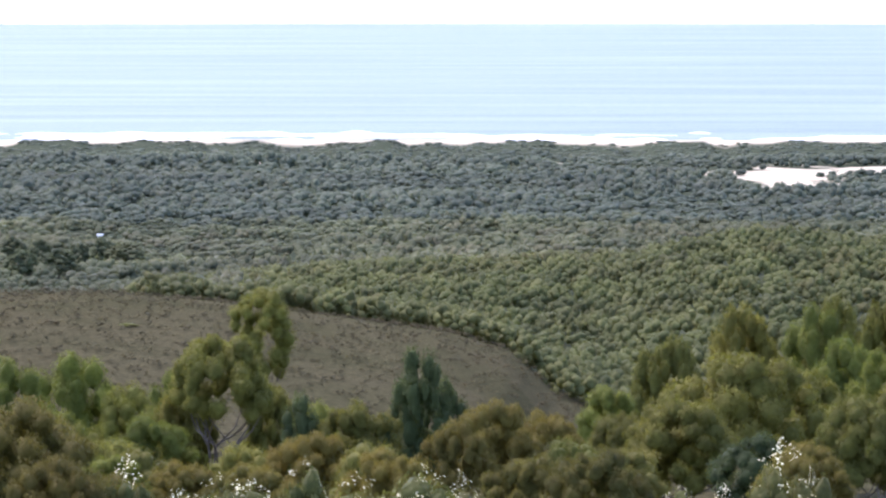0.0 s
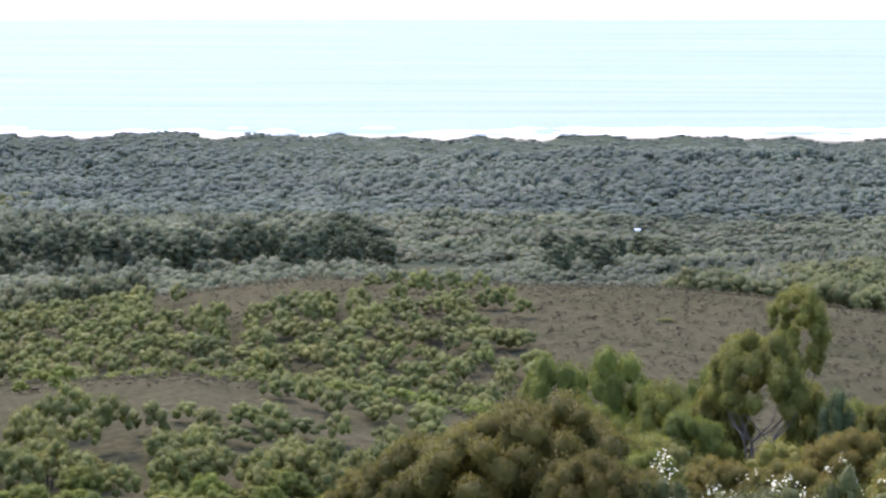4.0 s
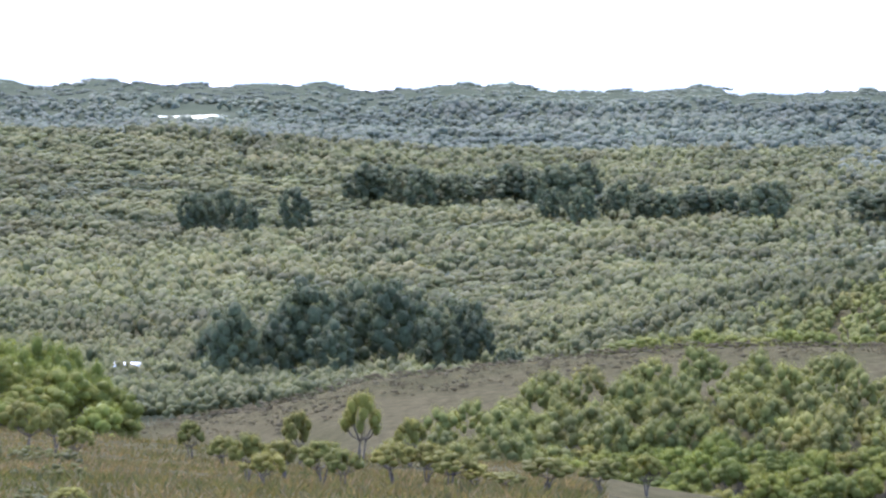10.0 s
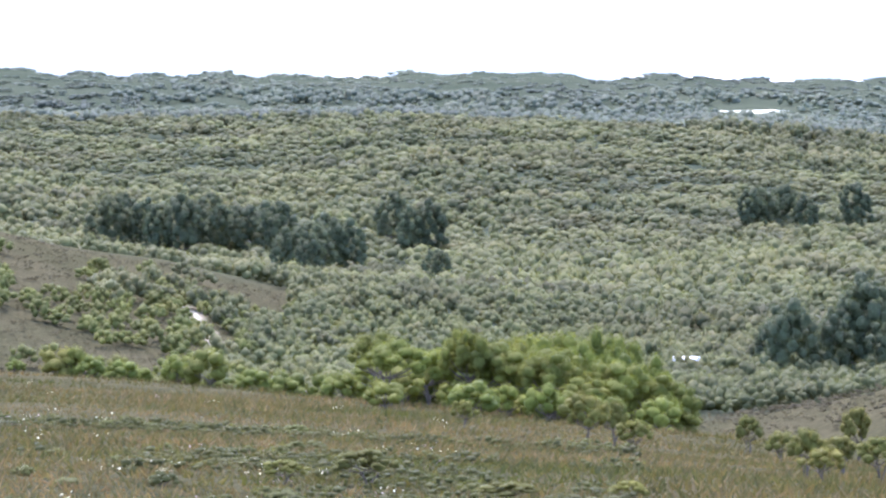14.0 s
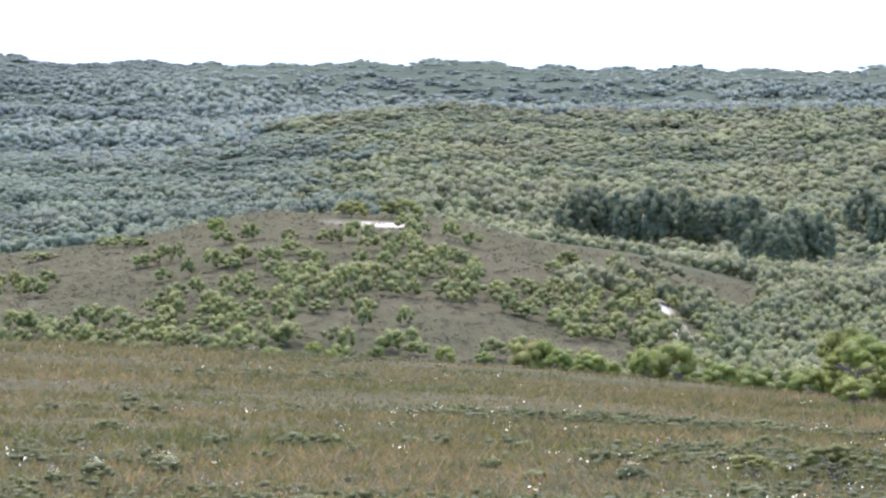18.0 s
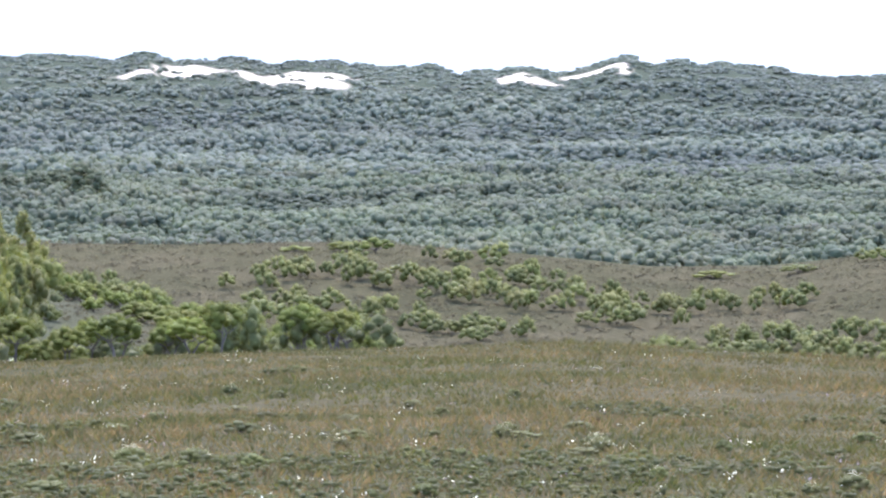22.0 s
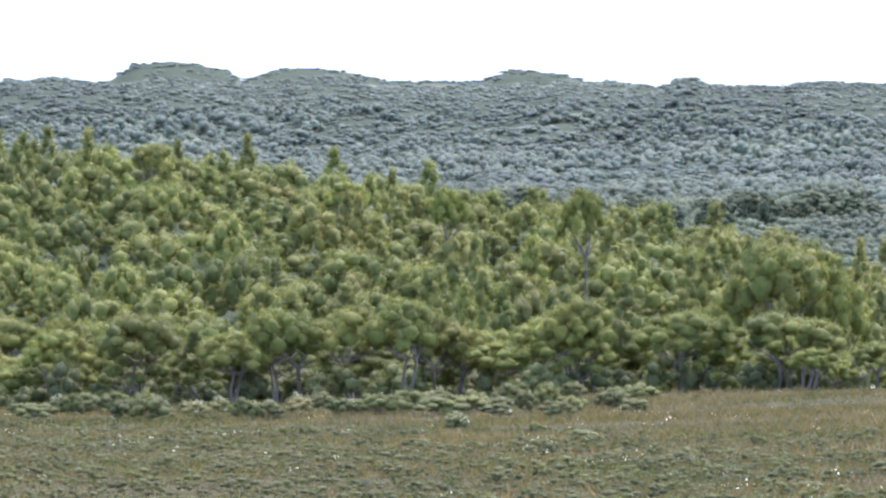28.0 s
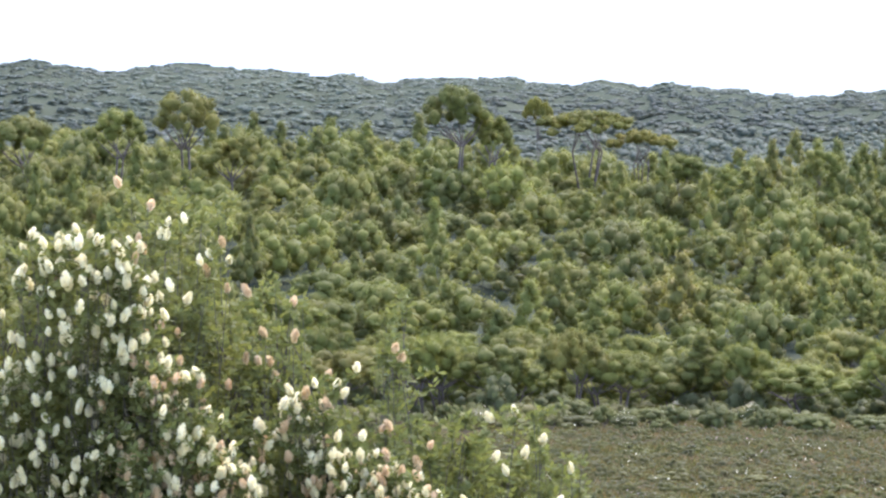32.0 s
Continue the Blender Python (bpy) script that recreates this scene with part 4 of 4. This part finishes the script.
BLOSSOMS = [mesh_of("blossom", *blossom_arrays(60 + i, 19, 0.9, UNIT["heath"] * 1.0), M_PETAL) for i in range(4)]


def white_shrub(b, r, half, tall, label="low heath shrub covered in white blossom"):
    ob = plant("heath", b, r, half, tall / UNIT["heath"], label)
    ob.name = "flowering_shrub"
    ob["group"], ob["category"] = "flowering shrubs of the heath", "flowering shrub"
    part("blossom", BLOSSOMS[int(rng.integers(4))], ob, "clusters of white blossom")


for _b, _d, _w in ((4922, 1030, 0.4), (5052, 1038, 0.45), (4592, 996, 0.3), (5512, 962, 0.4), (5400, 1018, 0.3), (5127, 1042, 0.3), (6160, 866, 0.4), (5675, 942, 0.35), (5505, 968, 0.4), (6225, 988, 0.4), (4930, 1022, 0.4),
                   (5960, 962, 0.3), (6334, 992, 0.5), (6214, 988, 0.4), (5669, 938, 0.35), (5504, 962, 0.4), (5814, 1052, 0.35), (7131, 928, 0.6), (7281, 882, 0.6), (7036, 908, 0.4), (7284, 872, 0.6), (6500, 955, 0.3),
                   (7739, 856, 0.7), (8159, 846, 0.6), (7044, 906, 0.4), (6341, 982, 0.35), (4100, 1040, 0.4), (4350, 1020, 0.3), (3950, 1010, 0.3)):
    white_shrub(_b, on_ground(_b, _d), _w, _w * 1.2)
for _b, _r, _w, _t in ((400, 100, 0.9, 2.2), (345, 99, 0.8, 2.1), (150, 100, 0.9, 2.2), (20, 99, 1.1, 2.4), (-40, 100, 0.8, 2.3), (250, 103, 0.7, 2.5), (-600, 102, 0.9, 2.8), (-660, 101, 0.6, 2.3), (-420, 99, 0.6, 2.0), (560, 102, 0.7, 2.5), (-500, 100, 0.5, 1.9), (470, 99, 0.6, 1.9)):
    white_shrub(_b, _r, _w, _t, "shrub with white blossom below the lookout")
scatter("heath", 3800, 9600, 100, 262, 5.5, 0.05, (0.25, 0.6), (0.25, 0.55), patchy(20, 0.1, 7), 95)
scatter("heath", 7000, 9800, 235, 276, 2.6, 0.03, (0.6, 1.2), (0.7, 1.5), patchy(12, -0.15, 3), 110, "bushy heath shrub along the edge of the woodland")
for _b, _r in zip(rng.uniform(7200, 9500, 40), rng.uniform(238, 272, 40)):
    white_shrub(float(_b), float(_r), float(rng.uniform(0.5, 0.9)), float(rng.uniform(0.7, 1.2)))
scatter("heath", -900, 1250, 96, 150, 2.6, 0.03, (0.6, 1.1), (0.8, 1.7), None, 70, "dull green shrub below the lookout")


def build_grass():
    """Tussocks of fine blades over the meadow."""
    b, r = rows(2350, 9800, 84, 285, 0.42, 0.0065)
    k = ~hidden(b, r, 0.3)
    b, r = b[k], r[k]
    n, blades = len(b), 5
    x, y = xy(b, r)
    z = height(b, r)
    g = np.random.default_rng(3)
    s = g.uniform(0.14, 0.36, (n, 1)) * (1 + 0.45 * hashed(x, y, 8))[:, None]
    a = g.uniform(0, 6.28, (n, blades))
    off = g.uniform(0, 0.3, (n, blades))
    w = g.uniform(0.02, 0.06, (n, blades))
    bx, by = x[:, None] + np.cos(a) * off, y[:, None] + np.sin(a) * off
    lean = g.uniform(0.2, 1.5, (n, blades))
    tx, ty = bx + np.cos(a) * s * lean, by + np.sin(a) * s * lean
    ca = b[:, None] / 9000 + g.uniform(-0.8, 0.8, (n, blades))
    zb = np.broadcast_to(z[:, None] - 0.05, bx.shape)
    v = np.stack([np.stack([bx - np.cos(ca) * w, by - np.sin(ca) * w, zb], -1), np.stack([bx + np.cos(ca) * w, by + np.sin(ca) * w, zb], -1),
                  np.stack([tx, ty, zb + s * g.uniform(0.7, 1.1, (n, blades))], -1)], 2).reshape(-1, 3)
    stuff("grass", mesh_of("grass", v, np.arange(len(v)).reshape(-1, 3), M_GRASS), "dry brown and green heath grass on the meadow", "grass")


build_grass()


def build_low_scrub():
    """Low green cushions among the grass."""
    b, r = rows(3300, 9800, 95, 270, 1.1, 0.011)
    x, y = xy(b, r)
    k = ~hidden(b, r, 0.25) & (hashed(x, y, 15) + 0.6 * hashed(x, y, 5) + 0.55 * np.clip((150 - r) / 40, -1, 1) + 0.9 * np.clip((b - 5700) / 2200, 0, 1) > 0.3)
    b, r = b[k], r[k]
    canopy("low_scrub", b, r, rng.uniform(0.25, 0.6, len(b)), rng.uniform(0.15, 0.42, len(b)), far_variants(8, 4, 18, 0.12, "round", 0.8, core=0.45), M_SHRUB_LOW, "low green cushions of heath among the grass", "heath")


M_SHRUB_LOW = leaf_material("cushion_leaves", (0.089, 0.091, 0.030), (0.057, 0.060, 0.023), (0.096, 0.083, 0.034), own=0.0, patch=0.05, grain=6.0)
build_low_scrub()


def build_heath_flowers():
    """Sprinklings of tiny white and pink blossom over the meadow."""
    for name, count, mat, lab in (("white_heath_flowers", 330, M_PETAL, "tiny white blossoms scattered over the heath"), ("pink_heath_flowers", 160, M_PINK, "faded pink blossoms scattered over the heath")):
        b, r = rng.uniform(3600, 9700, count), 95 + 165 * rng.uniform(0, 1, count) ** 1.4
        k = ~hidden(b, r, 0.3)
        b, r = b[k], r[k]
        x, y = xy(b, r)
        z = height(b, r)
        g = np.random.default_rng(len(b))
        n = 7
        p = np.stack([x, y, z + 0.3], -1)[:, None] + g.normal(size=(len(b), n, 3)) * np.array([0.22, 0.22, 0.05])
        v = (p[:, :, None] + g.normal(size=(len(b), n, 3, 3)) * 0.021).reshape(-1, 3)
        stuff(name, mesh_of(name, v, np.arange(len(v)).reshape(-1, 3), mat), lab, "flowers")


M_PINK = plain_material("pink_petals", (0.42, 0.28, 0.24), (0.55, 0.40, 0.36), 20.0, 0.8)
build_heath_flowers()


# ---- huts among the trees ----
def box(x0, x1, y0, y1, z0, z1):
    v = [(x, y, z) for z in (z0, z1) for x, y in ((x0, y0), (x1, y0), (x1, y1), (x0, y1))]
    return v, [(0, 3, 2, 1), (4, 5, 6, 7), (0, 1, 5, 4), (1, 2, 6, 5), (2, 3, 7, 6), (3, 0, 4, 7)]


def hut(b, r, wide, deep, tall, turn, label, roof_material):
    x, y = (float(q) for q in xy(b, r))
    z = float(height(np.array([float(b)]), np.array([float(r)]))[0])
    top = tagged(new("hut"), label, "hut", "huts on the plain")
    top.location, top.rotation_euler = (x, y, z - 0.1), (0, 0, turn)
    w, d = wide / 2, deep / 2
    v, f = box(-w, w, -d, d, 0, tall)
    part("wall", mesh_of("hut_wall", v, f, M_WHITE), top)
    o = 0.25
    rv = [(-w - o, -d - o, tall - 0.05), (w + o, -d - o, tall - 0.05), (w + o, d + o, tall - 0.05), (-w - o, d + o, tall - 0.05), (-w - o, 0, tall + wide * 0.22), (w + o, 0, tall + wide * 0.22)]
    rf = [(0, 1, 5), (0, 5, 4), (2, 3, 4), (2, 4, 5), (0, 4, 3), (1, 2, 5), (0, 3, 2), (0, 2, 1)]
    part("roof", mesh_of("hut_roof", rv, rf, roof_material), top, "pale sheet-metal roof")
    v, f = box(-0.4, 0.4, -d - 0.03, -d + 0.02, 0.1, min(2.0, tall - 0.2))
    part("door", mesh_of("hut_door", v, f, M_GREYROOF), top, "grey door")
    return top


hut(3172, on_ground(3172, 850, 215, 700), 2.4, 2.0, 2.1, 0.3, "small white hut behind the meadow trees", M_WHITE)
hut(2174, on_ground(2174, 742, 300, 700), 1.0, 0.9, 1.2, 0.2, "tiny white shed on the scrubby slope", M_WHITE)
hut(607, 1165, 1.1, 1.1, 1.4, 0.1, "white hut among the trees of the plain", M_WHITE)
hut(3652, 1560, 1.6, 1.5, 1.9, 0.5, "white hut by the coastal scrub", M_WHITE)


# ---- flowering shrubs beside the lookout ----
def brush_head(seed, faded):
    """A bottlebrush flower: a short core with a coat of fine stamens."""
    g = np.random.default_rng(seed)
    n = 150
    a, h = g.uniform(0, 6.28, n), g.uniform(0, 1, n)
    rad = 0.018 * np.sin(np.clip(h * 0.85 + 0.12, 0, 1) * math.pi) ** 0.6 * g.uniform(0.8, 1.15, n)
    c = np.stack([0.004 * np.cos(a), 0.004 * np.sin(a), h * 0.045], -1)
    tip = np.stack([rad * np.cos(a), rad * np.sin(a), h * 0.054 + 0.006], -1)
    side = np.stack([-np.sin(a), np.cos(a), 0 * a], -1) * 0.0022
    up = np.array([0, 0, 0.003])
    v = np.stack([c, tip - side - up, tip + side + up], 1).reshape(-1, 3)
    bv = BALL_V * np.array([0.009, 0.009, 0.022]) + (0, 0, 0.026)
    f = np.concatenate([np.arange(len(v)).reshape(-1, 3), BALL_F + len(v)])
    return mesh_of("flower_head", np.concatenate([v, bv]), f, M_OLDPETAL if faded else M_PETAL)


HEADS = [brush_head(i, i > 2) for i in range(5)]
M_TWIG = plain_material("grey_twig", (0.035, 0.030, 0.022), (0.10, 0.082, 0.062), 20.0)
M_SPRIG = leaf_material("flowering_shrub_leaves", (0.136, 0.148, 0.050), (0.082, 0.096, 0.038), (0.138, 0.132, 0.048), own=0.1, through_leaf=0.35)
M_SHOOT = leaf_material("shoot_leaves", (0.150, 0.164, 0.054), (0.090, 0.104, 0.040), (0.148, 0.140, 0.050), own=0.1, through_leaf=0.35)


def wand_shrub(name, b, r, clumps, leaf_mat, label, seed, leaf=0.025, leaves=330, spread=0.34, bare=()):
    """A shrub of upright wands; a clump: x range, z range (above the ground), count, share with flowers, share of them faded."""
    g = np.random.default_rng(seed)
    x, y = (float(q) for q in xy(b, r))
    z = float(height(np.array([float(b)]), np.array([float(r)]))[0])
    top = tagged(new(name), label, "flowering shrub" if any(c[5] > 0 for c in clumps) else "shrub", "shrubs beside the lookout")
    top.location, top.rotation_euler = (x, y, z), (0, 0, b / 9000)
    sv, sf, lv, ks = [], [], [], 0
    lift = 66.4 - z
    for x0, x1, z0, z1, count, share, faded in clumps:
        for _ in range(count):
            flowers = g.uniform() < share
            tip = np.array([g.uniform(x0, x1), g.uniform(-spread - 0.24, -spread - 0.02) if flowers else g.uniform(-spread + 0.06, spread), g.uniform(z0, z1) + lift])
            foot = np.array([tip[0] * 0.5 + g.uniform(-0.3, 0.3), tip[1] * 0.4, -0.05])
            mid = foot * 0.42 + tip * 0.58 + np.array([g.uniform(-0.1, 0.1), g.uniform(-0.05, 0.05), 0.05])
            v, f = tube([foot, mid, tip], [0.004, 0.0022, 0.0012], 4)
            sv.append(v), sf.append(f + ks)
            ks += len(v)
            tw = 14
            t = np.append(np.sort(g.uniform(-0.5, 1, tw - 1))[::-1], 0.95)[:, None]
            at = mid * (1 - t) + tip * t
            way = g.normal(size=(tw, 3)) * np.array([0.07, 0.07, 0.03]) + (0, 0, 0.045)
            way[-1] = tip - at[-1] + (0, 0, 0.01)
            pick, u = g.integers(tw, size=leaves), g.uniform(0, 1, (leaves, 1)) ** 0.8
            p = at[pick] + way[pick] * u + g.normal(size=(leaves, 3)) * 0.006
            a, e = g.uniform(0, 6.28, leaves), g.uniform(-0.3, 1.1, leaves)
            d = np.stack([np.cos(a) * np.cos(e), np.sin(a) * np.cos(e), np.sin(e)], -1)
            s = np.cross(d, g.normal(size=(leaves, 3)))
            s *= 0.26 / (np.linalg.norm(s, axis=1, keepdims=True) + 1e-9)
            q = leaf * g.uniform(0.7, 1.4, (leaves, 1))
            lv.append(np.stack([p, p + (d * 0.55 + s) * q, p + d * q * 1.2, p + (d * 0.55 - s) * q], 1).reshape(-1, 3))
            if flowers:
                i = 3 + int(g.integers(2)) if g.uniform() < faded else int(g.integers(3))
                for m in range(int(g.integers(1, 6))):
                    h = part("flower_head", HEADS[i], top)
                    h.location, h.rotation_euler = (tip if m == 0 else at[m - 1] + way[m - 1] + (0, -0.03, 0)) - np.array([0, 0, 0.01]), (g.uniform(-0.5, 0.5), g.uniform(-0.5, 0.5), g.uniform(0, 6))
                    k = g.uniform(0.62, 0.9)
                    h.scale = (k, k, k * g.uniform(0.9, 1.2))
    for x0, x1, z0, z1, count in bare:
        for _ in range(count):
            tip = np.array([g.uniform(x0, x1), g.uniform(-0.36, -0.1), g.uniform(z0, z1) + lift])
            foot = tip + np.array([g.uniform(-0.16, 0.16), 0.15, -g.uniform(0.12, 0.35)])
            mid = foot * 0.5 + tip * 0.5 + g.uniform(-0.03, 0.03, 3)
            v, f = tube([foot, mid, tip], [0.004, 0.003, 0.0015], 4)
            sv.append(v), sf.append(f + ks)
            ks += len(v)
    part("branchwork", mesh_of(name + "_stems", np.concatenate(sv), np.concatenate(sf), M_TWIG, True), top)
    part("foliage", mesh_of(name + "_foliage", np.concatenate(lv), np.arange(sum(map(len, lv))).reshape(-1, 4), leaf_mat), top)
    return top


wand_shrub("bottlebrush_shrub", 9425, 18.0, [(-0.26, 0.16, 2.40, 2.60, 34, 0.95, 0.12), (0.10, 0.22, 2.28, 2.50, 14, 0.95, 0.1), (-0.08, 0.20, 2.04, 2.30, 58, 0.95, 0.12), (-0.30, -0.12, 2.00, 2.14, 18, 0.9, 0.05),
                                            (0.16, 0.40, 1.98, 2.16, 40, 0.95, 0.6), (0.20, 0.38, 1.84, 2.0, 22, 0.9, 0.15), (0.04, 0.58, 1.58, 1.86, 150, 0.95, 0.42), (-0.32, 0.06, 1.5, 2.0, 60, 0.3, 0.1),
                                            (-0.9, -0.3, 1.5, 2.4, 70, 0.4, 0.2), (-0.34, 0.5, 1.3, 1.95, 130, 0.03, 0.3), (-0.34, 0.2, 1.9, 2.4, 50, 0.0, 0.3)], M_SPRIG,
           "shrub with cream and faded bottlebrush flowers beside the lookout", 5, bare=[(-0.24, 0.18, 2.22, 2.46, 60), (0.3, 0.48, 1.86, 2.0, 20)])
wand_shrub("bottlebrush_shrub", 8990, 18.3, [(-0.16, 0.03, 1.96, 2.10, 12, 0.95, 0.4), (-0.24, 0.02, 1.84, 1.97, 18, 0.95, 0.2), (-0.09, 0.23, 1.68, 1.82, 40, 0.95, 0.35), (-0.1, 0.40, 1.55, 1.68, 60, 0.9, 0.4), (-0.24, 0.40, 1.40, 1.80, 90, 0.05, 0.35)],
           M_SPRIG, "lower shrub with cream bottlebrush flowers in green foliage", 6)
wand_shrub("leafy_shrub", 9260, 18.8, [(-0.18, 0.18, 2.10, 2.66, 80, 0.05, 0.5), (-0.2, 0.34, 1.6, 2.2, 80, 0.03, 0.5)], M_SPRIG, "upright green shrub with few flowers beside the lookout", 7, 0.026, bare=[(0.1, 0.34, 1.9, 2.2, 30)])
wand_shrub("leafy_shrub", 9085, 18.6, [(-0.09, 0.09, 1.9, 2.42, 22, 0.1, 0.5), (-0.22, 0.2, 1.4, 2.05, 80, 0.05, 0.3)], M_SHOOT, "pale green shoots of a young shrub", 8, 0.024, bare=[(-0.05, 0.05, 1.9, 2.3, 8)])
wand_shrub("leafy_shrub", 8880, 18.6, [(-0.08, 0.08, 1.8, 2.36, 14, 0.1, 0.5), (-0.4, 0.34, 1.35, 1.9, 130, 0.03, 0.3)], M_SPRIG, "bushy green shrub with upright shoots", 9, 0.026)
wand_shrub("leafy_shrub", 8640, 18.8, [(-0.09, 0.06, 1.55, 1.92, 14, 0.2, 0.3), (-0.36, 0.2, 1.2, 1.72, 90, 0.04, 0.3)], M_SHOOT, "low pale green shrub with upright shoots", 10, 0.024)
